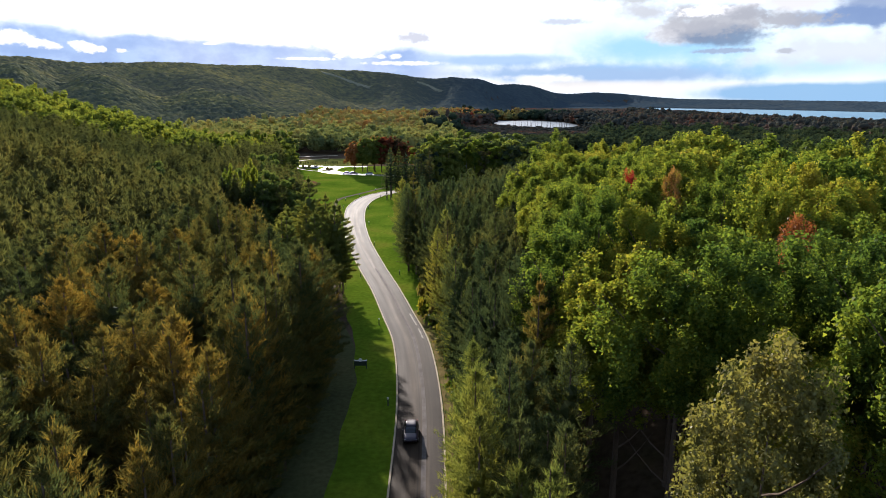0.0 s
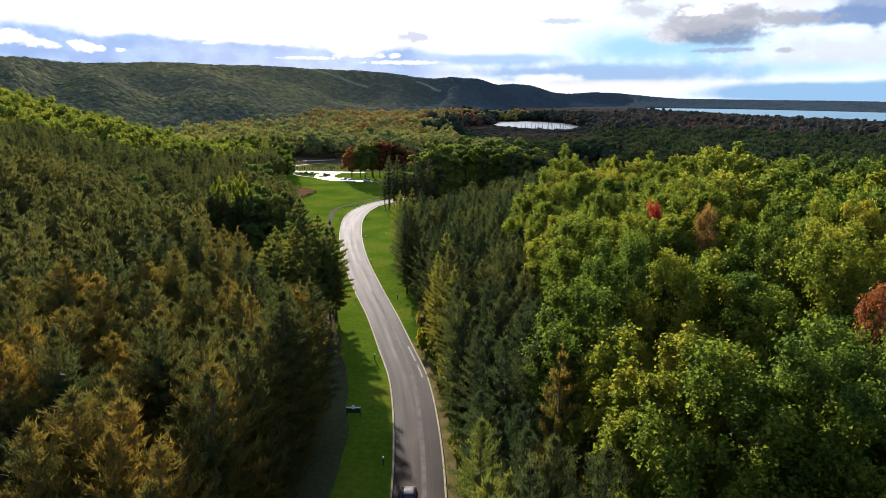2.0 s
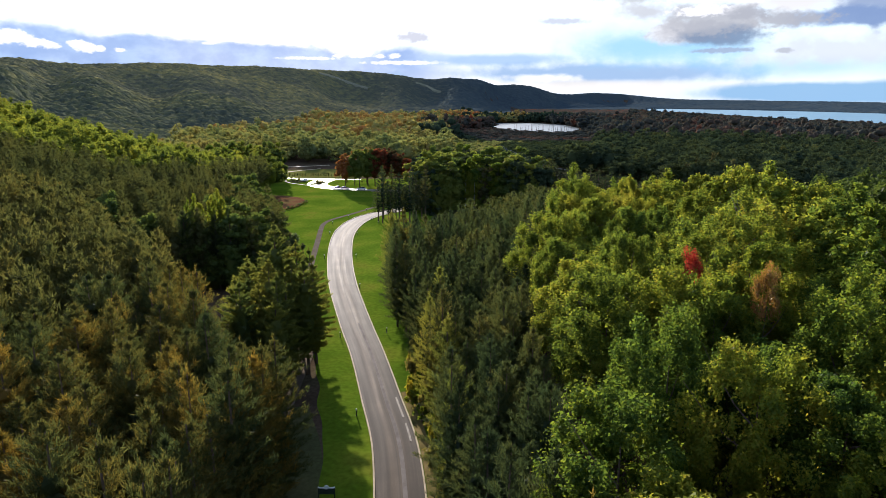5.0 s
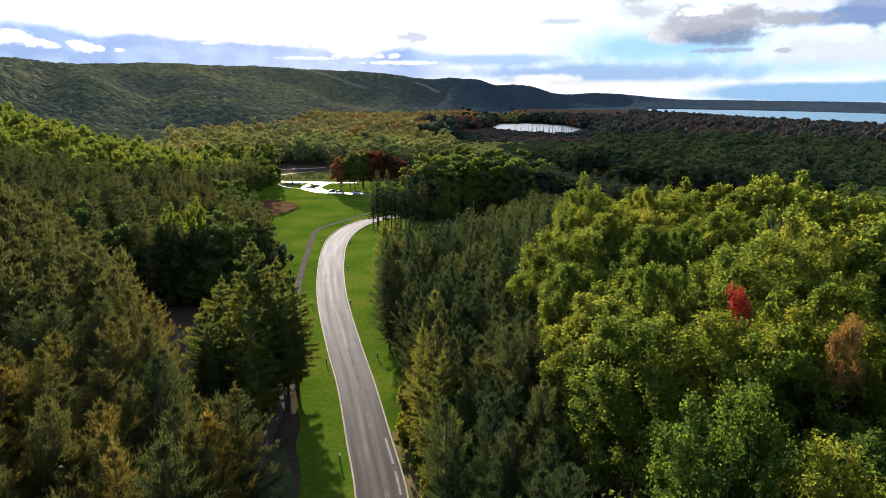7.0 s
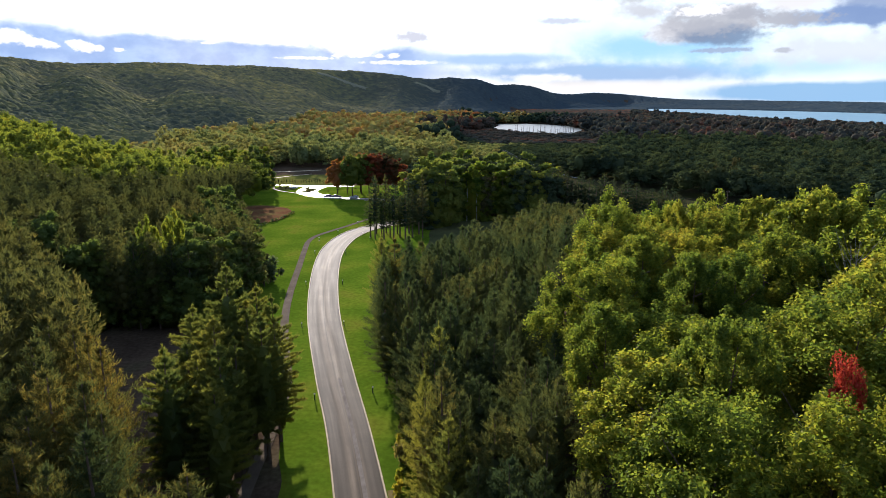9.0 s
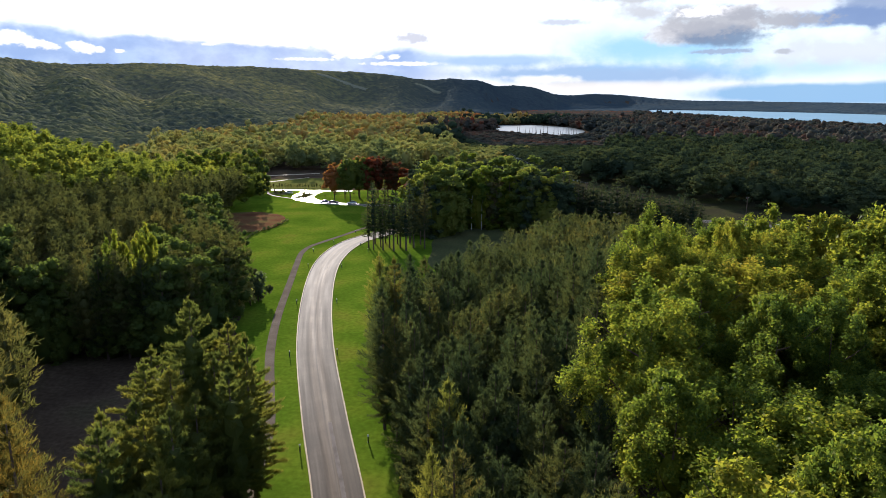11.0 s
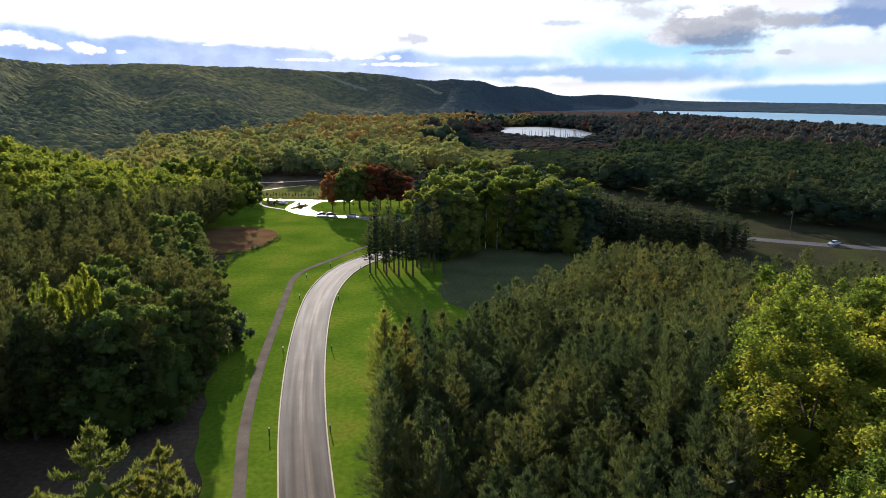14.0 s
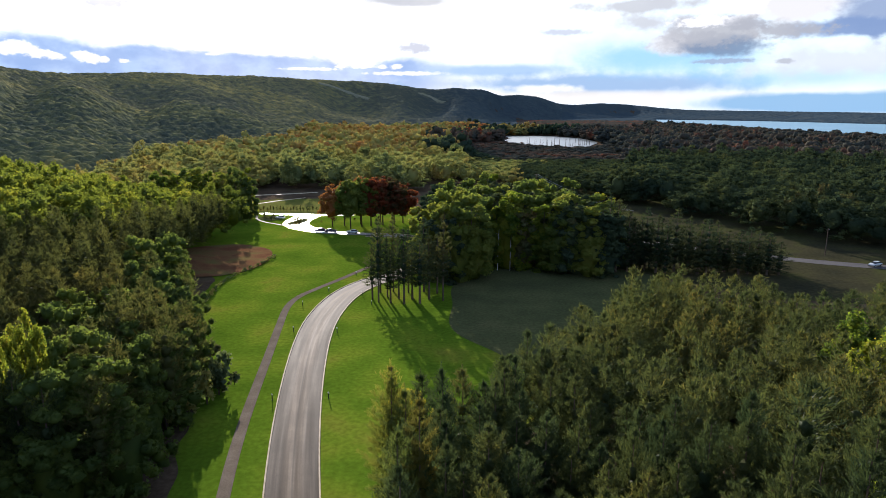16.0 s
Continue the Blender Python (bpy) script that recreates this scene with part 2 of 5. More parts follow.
# hill grass paled in colour to look hazy at a distance
M_CLEAR = surface("hazed_hill_grass", [(0.3, (0.15, 0.15, 0.10)), (0.7, (0.20, 0.19, 0.13))], 0.02, rough=1.0, fine=0.4, spec=0.0)
# dark tone standing in for tree shade on grass; reused on planted beds
M_UNDER = surface("shade_toned_ground", [(0.3, (0.046, 0.052, 0.024)), (0.5, (0.060, 0.066, 0.028)), (0.7, (0.078, 0.078, 0.034))], 0.09, rough=1.0, fine=0.5, bump=0.3, spec=0.0)
M_ROUGH = surface("rough_grass", [(0.3, (0.075, 0.085, 0.022)), (0.5, (0.10, 0.105, 0.026)), (0.7, (0.125, 0.115, 0.032))], 0.08, rough=1.0, fine=0.5, bump=0.3, spec=0.0)
M_ROAD_FAR = surface("grey_asphalt", [(0.3, (0.040, 0.037, 0.037)), (0.7, (0.060, 0.056, 0.055))], 0.25, rough=0.8, fine=0.35, spec=0.15)
M_STRIP = surface("paler_asphalt_strip", [(0.3, (0.085, 0.072, 0.062)), (0.7, (0.165, 0.145, 0.13))], 0.6, rough=0.95, fine=0.5, spec=0.1)


def road_material():
    """Asphalt with streaks worn along the way; the map runs across and along the road."""
    mat = bpy.data.materials.new("worn_asphalt")
    mat.use_nodes = True
    n, l = nodes_of(mat.node_tree)
    uv = n.new("ShaderNodeUVMap")
    mp = n.new("ShaderNodeMapping")
    mp.inputs["Scale"].default_value = (2.4, 0.02, 1)
    l.new(uv.outputs[0], mp.inputs[0])
    streak = n.new("ShaderNodeTexNoise")
    streak.inputs["Scale"].default_value, streak.inputs["Detail"].default_value = 1.6, 5
    l.new(mp.outputs[0], streak.inputs["Vector"])
    geo = n.new("ShaderNodeNewGeometry")
    blot = n.new("ShaderNodeTexNoise")
    blot.inputs["Scale"].default_value, blot.inputs["Detail"].default_value = 0.22, 7
    l.new(geo.outputs["Position"], blot.inputs["Vector"])
    grain = n.new("ShaderNodeTexNoise")
    grain.inputs["Scale"].default_value, grain.inputs["Detail"].default_value = 6.0, 3
    l.new(geo.outputs["Position"], grain.inputs["Vector"])
    add = n.new("ShaderNodeMath")
    add.operation = "MULTIPLY_ADD"
    l.new(blot.outputs[0], add.inputs[0])
    add.inputs[1].default_value = 0.35
    half = n.new("ShaderNodeMath")
    half.operation = "MULTIPLY_ADD"
    l.new(streak.outputs[0], half.inputs[0])
    half.inputs[1].default_value, half.inputs[2].default_value = 0.75, -0.05
    l.new(half.outputs[0], add.inputs[2])
    ramp = ramp_of(n, [(0.30, (0.026, 0.018, 0.011)), (0.5, (0.040, 0.028, 0.0175)), (0.68, (0.068, 0.049, 0.032))])
    l.new(add.outputs[0], ramp.inputs[0])
    mix = n.new("ShaderNodeMix")
    mix.data_type, mix.blend_type = "RGBA", "OVERLAY"
    mix.inputs["Factor"].default_value = 0.3
    sep = n.new("ShaderNodeSeparateXYZ")
    l.new(uv.outputs[0], sep.inputs[0])
    across = n.new("ShaderNodeMapRange")
    across.inputs["From Min"].default_value, across.inputs["From Max"].default_value = -1, 1
    l.new(sep.outputs[0], across.inputs["Value"])
    worn = ramp_of(n, [(p, (v, v, v)) for p, v in ((0.0, 0.34), (0.26, 0.42), (0.39, 0.84), (0.47, 0.70), (0.495, 0.40), (0.52, 0.66), (0.61, 0.84), (0.73, 0.42), (1.0, 0.34))])
    l.new(across.outputs[0], worn.inputs[0])
    tracks = n.new("ShaderNodeMix")
    tracks.data_type, tracks.blend_type = "RGBA", "MULTIPLY"
    tracks.inputs["Factor"].default_value = 1.0
    l.new(ramp.outputs[0], tracks.inputs["A"])
    l.new(worn.outputs[0], tracks.inputs["B"])
    gain = n.new("ShaderNodeMix")
    gain.data_type, gain.blend_type = "RGBA", "MULTIPLY"
    gain.inputs["Factor"].default_value = 1.0
    gain.inputs["B"].default_value = (1.9, 1.9, 1.9, 1)
    l.new(tracks.outputs["Result"], gain.inputs["A"])
    l.new(gain.outputs["Result"], mix.inputs["A"])
    l.new(grain.outputs[0], mix.inputs["B"])
    rr = n.new("ShaderNodeMapRange")
    rr.inputs["To Min"].default_value, rr.inputs["To Max"].default_value = 0.88, 0.66
    l.new(streak.outputs[0], rr.inputs["Value"])
    b = n.new("ShaderNodeBsdfPrincipled")
    b.inputs["Specular IOR Level"].default_value = 0.08
    l.new(mix.outputs["Result"], b.inputs["Base Color"])
    l.new(rr.outputs[0], b.inputs["Roughness"])
    out = n.new("ShaderNodeOutputMaterial")
    l.new(b.outputs[0], out.inputs[0])
    return mat


M_ROAD = road_material()
M_LOT = surface("wet_asphalt", [(0.3, (0.09, 0.085, 0.08)), (0.7, (0.14, 0.13, 0.12))], 0.2, rough=0.46, fine=0.4, spec=0.32)
M_PATH = surface("path_asphalt", [(0.3, (0.104, 0.083, 0.062)), (0.7, (0.152, 0.124, 0.095))], 0.3, rough=1.0, fine=0.4, spec=0.0)
M_KERB = surface("kerb_concrete", [(0.3, (0.30, 0.24, 0.15)), (0.7, (0.44, 0.36, 0.25))], 0.8, rough=0.85, fine=0.4, spec=0.1)
M_BARK = surface("bark", [(0.3, (0.07, 0.05, 0.038)), (0.7, (0.13, 0.095, 0.07))], 1.2, fine=0.5, bump=0.5, stretch=(1, 1, 0.2), spec=0.05)
M_PALE_BARK = surface("pale_bark", [(0.3, (0.35, 0.33, 0.30)), (0.7, (0.55, 0.53, 0.48))], 1.2, fine=0.5, stretch=(1, 1, 0.4), spec=0.1)
M_GREY_BARK = surface("grey_bark", [(0.3, (0.13, 0.12, 0.10)), (0.7, (0.22, 0.20, 0.17))], 1.2, fine=0.5, stretch=(1, 1, 0.4), spec=0.05)
M_POND = surface("rippled_pond_water", [(0.3, (0.03, 0.05, 0.06)), (0.7, (0.04, 0.065, 0.08))], 0.01, rough=0.34, spec=0.8)
M_LAKE = surface("lake_water", [(0.3, (0.10, 0.22, 0.30)), (0.7, (0.12, 0.25, 0.33))], 0.004, rough=0.6, spec=0.25)
M_POST = surface("dark_painted_metal", [(0.3, (0.018, 0.03, 0.022)), (0.7, (0.03, 0.045, 0.033))], 2.0, rough=0.5)
M_WHITE = surface("white_paint", [(0.3, (0.72, 0.72, 0.70)), (0.7, (0.82, 0.82, 0.80))], 2.0, rough=0.6, fine=0.3)
M_CARPAINT = surface("dark_car_paint", [(0.3, (0.022, 0.013, 0.022)), (0.7, (0.032, 0.020, 0.032))], 1.0, rough=0.34, spec=0.4)
M_CARGREY = surface("silver_car_paint", [(0.3, (0.35, 0.36, 0.38)), (0.7, (0.42, 0.43, 0.45))], 1.0, rough=0.3, spec=0.6)
M_GLASS = surface("car_glass", [(0.3, (0.012, 0.014, 0.018)), (0.7, (0.018, 0.02, 0.024))], 1.0, rough=0.15, spec=0.4)
M_TYRE = surface("tyre_rubber", [(0.3, (0.012, 0.012, 0.012)), (0.7, (0.02, 0.02, 0.02))], 4.0, rough=0.85)
M_PATCH = surface("pale_road_patch", [(0.3, (0.12, 0.105, 0.085)), (0.6, (0.27, 0.24, 0.20))], 0.8, rough=0.8, fine=0.4, spec=0.1)

M_PINE = foliage("pine_needles", [(0.26, (0.030, 0.044, 0.020)), (0.46, (0.052, 0.062, 0.023)), (0.64, (0.106, 0.088, 0.023)), (0.86, (0.205, 0.126, 0.023))], 0.5, gloss=0.004, leaf=0.22, apart=0.38)
M_PINE_LONE = foliage("yellow_green_pine_needles", [(0.28, (0.060, 0.082, 0.026)), (0.48, (0.104, 0.120, 0.029)), (0.70, (0.165, 0.158, 0.032))], 0.57, gloss=0.006)
M_PINE_FAR = foliage("dark_pine_needles", [(0.3, (0.046, 0.058, 0.024)), (0.55, (0.074, 0.078, 0.027)), (0.8, (0.125, 0.104, 0.030))], 0.48, gloss=0.004)
M_PINE_GREEN = foliage("green_pine_needles", [(0.30, (0.026, 0.042, 0.023)), (0.50, (0.041, 0.057, 0.026)), (0.68, (0.066, 0.076, 0.028)), (0.88, (0.135, 0.112, 0.032))], 0.47, gloss=0.004, leaf=0.22)
M_PINE_DEEP = foliage("deep_green_pine_needles", [(0.30, (0.018, 0.032, 0.022)), (0.50, (0.028, 0.043, 0.025)), (0.68, (0.046, 0.055, 0.026)), (0.88, (0.090, 0.080, 0.028))], 0.4, gloss=0.004, leaf=0.22)
M_LEAF = foliage("green_leaves", [(0.28, (0.044, 0.080, 0.018)), (0.46, (0.090, 0.130, 0.019)), (0.66, (0.166, 0.184, 0.021)), (0.98, (0.26, 0.190, 0.027))], 0.62, gloss=0.003, leaf=0.26)
# yellowing leaves, dimmed in colour for cloud shade and lens fall-off
M_SLOPE = foliage("dimmed_and_yellowing_leaves", [(0.30, (0.038, 0.060, 0.018)), (0.46, (0.064, 0.086, 0.020)), (0.62, (0.112, 0.116, 0.024)), (0.80, (0.18, 0.12, 0.028))], 0.48, gloss=0.004)
M_LIME = foliage("yellow_green_leaves", [(0.28, (0.054, 0.090, 0.020)), (0.46, (0.108, 0.146, 0.022)), (0.66, (0.194, 0.204, 0.026)), (0.98, (0.30, 0.212, 0.032))], 0.62, gloss=0.003, leaf=0.26)
# green leaves toned down, the clump's shade put into their colour
M_CLUMP = foliage("shaded_green_leaves", [(0.26, (0.050, 0.078, 0.026)), (0.46, (0.086, 0.118, 0.028)), (0.68, (0.150, 0.168, 0.032)), (0.95, (0.21, 0.160, 0.034))], 0.52, gloss=0.004)
# brighter copy of the green leaves, sunlight put into its colour for the band
M_LEAF_SUNLIT = foliage("sunlit_leaf_tone", [(0.34, (0.085, 0.112, 0.023)), (0.48, (0.150, 0.176, 0.026)), (0.64, (0.235, 0.220, 0.030)), (0.86, (0.31, 0.200, 0.034))], 0.56, gloss=0.004, leaf=0.08)
M_YELLOW = foliage("yellow_leaves", [(0.3, (0.165, 0.165, 0.020)), (0.52, (0.25, 0.225, 0.022)), (0.8, (0.31, 0.235, 0.025))], 0.56, gloss=0.008, leaf=0.14)
M_PALE = foliage("pale_olive_leaves", [(0.3, (0.100, 0.105, 0.034)), (0.52, (0.155, 0.142, 0.040)), (0.8, (0.20, 0.155, 0.045))], 0.5, gloss=0.01, leaf=0.16)
M_DRY = surface("dry_verge_grass", [(0.3, (0.085, 0.078, 0.026)), (0.5, (0.145, 0.112, 0.044)), (0.7, (0.20, 0.150, 0.070))], 0.5, rough=1.0, fine=0.6, bump=0.4, spec=0.0)
M_RED = foliage("dull_red_leaves", [(0.40, (0.050, 0.044, 0.020)), (0.52, (0.100, 0.040, 0.020)), (0.64, (0.185, 0.042, 0.021)), (0.80, (0.24, 0.075, 0.024))], 0.45, gloss=0.005, leaf=0.15)
M_CRIMSON = foliage("crimson_leaves", [(0.3, (0.19, 0.030, 0.024)), (0.55, (0.30, 0.036, 0.028)), (0.85, (0.32, 0.085, 0.030))], 0.5, gloss=0.005, leaf=0.15)
M_PINE_GOLD = foliage("golden_pine_needles", [(0.3, (0.090, 0.086, 0.024)), (0.55, (0.145, 0.112, 0.026)), (0.85, (0.20, 0.118, 0.028))], 0.5, gloss=0.004)
M_ORANGE = foliage("orange_leaves", [(0.3, (0.22, 0.075, 0.024)), (0.55, (0.26, 0.11, 0.03)), (0.8, (0.18, 0.14, 0.035))], 0.45)
# autumn tones with blue and brightness raised in place of haze and glare
M_WOODS = foliage("mixed_autumn_woods", [(0.38, (0.088, 0.116, 0.062)), (0.47, (0.150, 0.178, 0.074)), (0.56, (0.235, 0.240, 0.086)), (0.66, (0.29, 0.225, 0.075)), (0.80, (0.32, 0.140, 0.050))], 0.40, patch=0.006, bunch=0.055, leaf=0.10, gloss=0.0)
# darker than the hill woods, the valley's shade worked into the colour
M_VALLEY = foliage("valley_woods", [(0.36, (0.074, 0.086, 0.064)), (0.48, (0.132, 0.138, 0.074)), (0.58, (0.220, 0.198, 0.080)), (0.78, (0.27, 0.165, 0.070))], 0.25, patch=0.005, bunch=0.06, leaf=0.0, gloss=0.0, relief=0.3)
# haze in the colour: hill woods paled, and blued by the eastern stops
M_HILL = foliage("hazed_hillside_woods", [(0.34, (0.096, 0.102, 0.072)), (0.45, (0.158, 0.152, 0.082)), (0.56, (0.255, 0.222, 0.086)), (0.80, (0.25, 0.155, 0.072))], 0.2, patch=0.0035, bunch=0.05, leaf=0.0, gloss=0.0, relief=0.25,
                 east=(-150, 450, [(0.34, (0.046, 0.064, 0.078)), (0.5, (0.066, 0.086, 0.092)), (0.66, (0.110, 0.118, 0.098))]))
# real rust tones, darkened and blued with cloud shade and haze
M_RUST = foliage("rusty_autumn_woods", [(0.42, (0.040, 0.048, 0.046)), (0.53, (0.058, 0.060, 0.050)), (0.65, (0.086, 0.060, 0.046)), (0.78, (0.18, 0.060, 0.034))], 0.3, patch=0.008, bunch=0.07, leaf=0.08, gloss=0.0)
# far shore woods tinted blue to stand in for distance haze
M_SHORE = foliage("hazed_shore_woods", [(0.30, (0.033, 0.050, 0.066)), (0.5, (0.043, 0.063, 0.078)), (0.7, (0.060, 0.074, 0.080))], 0.15, patch=0.0035, bunch=0.03, leaf=0.0, gloss=0.0)
# leaf colour darkened to carry the shade of clouds and trees
M_DARK = foliage("shade_darkened_leaves", [(0.28, (0.026, 0.042, 0.030)), (0.46, (0.040, 0.058, 0.034)), (0.64, (0.066, 0.082, 0.036)), (0.82, (0.120, 0.082, 0.036))], 0.30, bunch=0.09, leaf=0.06, gloss=0.0)

# ================= the lie of the land =================


def smooth(a, b, v):
    t = np.clip((np.asarray(v, float) - a) / (b - a), 0, 1)
    return t * t * (3 - 2 * t)


AZ = np.array([-180, -60, -35, -27.5, -18.9, -11.3, -7.3, -1.0, 3.6, 5.9, 10.9, 15.8, 24.7, 35, 60, 180.0])
AZ_TOP = np.array([-180, -60, -33.9, -31.8, -29.7, -25, -20.9, -17.4, -10.9, -6.6, -3.4, -2.5, -0.7, 0.8, 3.0, 4.7, 6.2, 7.7, 9.6, 11.1, 13.0, 15.3, 17.6, 19.9, 24.2, 30.1, 34.3, 60, 180.0])
CREST = np.array([80, 150, 136, 137, 134, 145, 154, 156, 156, 153, 145, 135, 130, 135, 132, 114, 121, 116, 83, 79, 90, 83, 66, 54, 48, 44, 40, 40, 80.0])   # hill tops, metres
SHORE_AZ, SHORE_R = [17, 20, 25, 30, 35, 75], [2200, 1850, 1450, 1270, 1090, 860]          # the lake's near shore
FAR = np.array([2400, 1700, 1650, 1850, 2150, 2350, 2500, 2600, 2700, 3100, 3500, 4000, 3700, 3150, 2400, 2400.0])
NEAR = np.array([900, 700, 650, 750, 1000, 1400, 1700, 1900, 2100, 2500, 3000, 3500, 3150, 2550, 1500, 900.0])


def height(x, y):
    """The ground's height at x, y (arrays)."""
    x, y = np.asarray(x, float), np.asarray(y, float)
    r, az = np.hypot(x, y), np.degrees(np.arctan2(x, y))
    edge = y + 0.5 * (x + 64)
    left = np.minimum(0.21 * 4 * np.logaddexp(0, (-66 - x) / 4), 44) * (1 - smooth(240, 330, edge)) * (0.55 + 0.45 * smooth(60, 170, y)) * smooth(-150, 0, y)
    right = 9.5 * smooth(2, 24, x) * (1 - smooth(128, 178, y - 0.25 * x)) * smooth(-150, -20, y)
    k = np.interp(az, AZ, NEAR)
    top = np.interp(az, AZ_TOP, CREST) - 14
    f = np.interp(az, AZ, FAR)
    u = (r - k) / (f - k)
    spur = 0.5 + 0.5 * np.sin(az * 0.62 + 2.2 * np.sin(az * 0.21) + r * 0.0012)
    rise = (0.7 * np.clip(u, 0, 1) + 0.3 * smooth(0, 1, u)) * (1 - 0.38 * spur * smooth(0, 0.35, u) * (1 - smooth(0.5, 0.97, u)))
    gully = 7 * np.sin(az * 0.31 + r * 0.0016 + 0.5) ** 2 + 5 * np.sin(az * 0.8 - r * 0.0022 + 1.0) ** 2
    gully = gully * smooth(0.02, 0.3, u) * (1 - smooth(0.75, 0.98, u)) * (1 - smooth(4, 8, az))
    fold = 1 + 0.012 * np.sin(az * 0.8 + 1) + 0.006 * np.sin(az * 2.3)
    back = 1 - 0.5 * smooth(1.15, 2.2, u)
    lake = smooth(17.0, 18.6, az) * (1 - smooth(75, 90, az)) * smooth(0, 90, r - np.interp(az, SHORE_AZ, SHORE_R)) * (1 - smooth(-80, 0, r - k))
    ridge = 0.16 * np.interp(az, [-90, -60, -35, -27.5, -19, -14], [90, 90, 62, 34, 6, 0]) * np.exp(-((r - 880) / 250) ** 2)
    ridge = ridge + 0.22 * np.interp(az, [-60, -40, -30, -20, -12, -6], [70, 66, 58, 36, 12, 0]) * np.exp(-((r - 1330) / 210) ** 2) * (1 - smooth(1330, 1900, r) * 0.5)
    swell = 6.0 * np.sin(x / 118 + 0.8) * np.sin(y / 97 + x / 260) * smooth(430, 640, r) * (1 - smooth(1500, 2200, r)) * (1 - smooth(2, 4, az) * (1 - smooth(14, 17, az))) * (1 - smooth(15, 18, az) * smooth(600, 800, r))
    return left + right + top * rise * fold * back - gully + ridge + np.maximum(swell, -2) - 5 * lake


def make_mesh(name, verts, faces, mat, smooth_shade=False):
    me = bpy.data.meshes.new(name)
    me.from_pydata(verts if isinstance(verts, list) else verts.tolist(), [], faces if isinstance(faces, list) else faces.tolist())
    me.materials.append(mat)
    if smooth_shade:
        me.polygons.foreach_set("use_smooth", [True] * len(me.polygons))
    me.update()
    return me


def part(name, me, parent, label=""):
    ob = new(name, me)
    ob.parent = parent
    return tagged(ob, label)


def grid_faces(nu, nv, closed=False):
    i, j = np.meshgrid(np.arange(nu - (0 if closed else 1)), np.arange(nv - 1), indexing="ij")
    a, b = i * nv + j, ((i + 1) % nu) * nv + j
    return np.stack([a, b, b + 1, a + 1], -1).reshape(-1, 4)


# the ground: one sheet out to the horizon
ring = np.concatenate([[0.0], np.geomspace(8, 4600, 150)])
azs = np.radians(np.concatenate([np.linspace(-180, -50, 40, endpoint=False), np.linspace(-50, 50, 220, endpoint=False), np.linspace(50, 180, 40, endpoint=False)]))
A, R = np.meshgrid(azs, ring, indexing="ij")
gx, gy = R * np.sin(A), R * np.cos(A)
ground = new("ground", make_mesh("ground", np.stack([gx, gy, height(gx, gy) - 0.05], -1).reshape(-1, 3), grid_faces(len(azs), len(ring), True)[:, ::-1], M_FLOOR, True))
tagged(ground, "brown leaf-littered ground running out to wooded hills", "ground", kind="structure")


def curve(points, n):
    """A smooth line through a few plan points (Catmull-Rom), n points long, evenly spaced."""
    p = np.array(points, float)
    q = np.vstack([2 * p[0] - p[1], p, 2 * p[-1] - p[-2]])
    t = np.linspace(0, 1, 24, endpoint=False)[:, None]
    out = [0.5 * ((2 * b) + (c - a) * t + (2 * a - 5 * b + 4 * c - d) * t ** 2 + (3 * b - a - 3 * c + d) * t ** 3)
           for a, b, c, d in zip(q[:-3], q[1:-2], q[2:-1], q[3:])]
    out = np.vstack([*out, p[-1:]])
    s = np.concatenate([[0], np.cumsum(np.linalg.norm(np.diff(out[:, :2], axis=0), axis=1))])
    u = np.linspace(0, s[-1], n)
    return np.stack([np.interp(u, s, out[:, i]) for i in range(out.shape[1])], -1)


def sides(line):
    d = np.gradient(line[:, :2], axis=0)
    d /= np.linalg.norm(d, axis=1)[:, None]
    return np.stack([-d[:, 1], d[:, 0]], -1)     # to the left of the way


def ribbon(name, line, offsets, heights, mat, label, category, kind="structure"):
    """A strip along a line (x, y, half width); offsets in half widths plus metres."""
    s = sides(line)
    rows = [np.c_[line[:, :2] + s * (line[:, 2:3] * a + b), np.full(len(line), z)] for (a, b), z in zip(offsets, heights)]
    v = np.stack(rows, 1)
    ob = new(name, make_mesh(name, v.reshape(-1, 3), grid_faces(len(line), len(offsets))[:, ::-1], mat))
    along = np.concatenate([[0], np.cumsum(np.linalg.norm(np.diff(line[:, :2], axis=0), axis=1))])
    uv = np.stack([np.tile([a for a, b in offsets], (len(line), 1)), np.repeat(along[:, None], len(offsets), 1)], -1).reshape(-1, 2)
    index = np.zeros(len(ob.data.loops), np.int32)
    ob.data.loops.foreach_get("vertex_index", index)
    ob.data.uv_layers.new().data.foreach_set("uv", uv[index].ravel())
    return tagged(ob, label, category, kind=kind)


# road centre line: x, y, half width
ROAD = curve([(-1.5, -60, 2.9), (-2.4, 20, 2.9), (-2.7, 58, 2.9), (-3.3, 80, 2.9), (-5.3, 100, 2.9), (-8.6, 115, 2.9), (-12.6, 132, 2.9), (-17.4, 150, 3.1),
              (-24.0, 177, 3.3), (-29.0, 204, 3.4), (-32.3, 230, 3.5), (-32.8, 248, 3.6), (-30.6, 264, 3.6), (-25.5, 276, 3.5), (-16, 288, 3.4), (-8, 305, 3.4), (-9, 325, 3.4), (-20, 340, 3.4), (-34, 344, 3.4)], 260)
ribbon("road", ROAD, [(1, 0), (0.4, 0), (0, 0), (-0.4, 0), (-1, 0)], [0.03, 0.06, 0.07, 0.06, 0.03], M_ROAD, "worn grey asphalt park road with pale wheel tracks", "road")
ribbon("kerb", ROAD, [(1, 0.24), (1, 0.22), (1, 0.02), (1, 0.0)], [0.0, 0.15, 0.15, 0.0], M_KERB, "low tan concrete kerb along the road", "kerb")
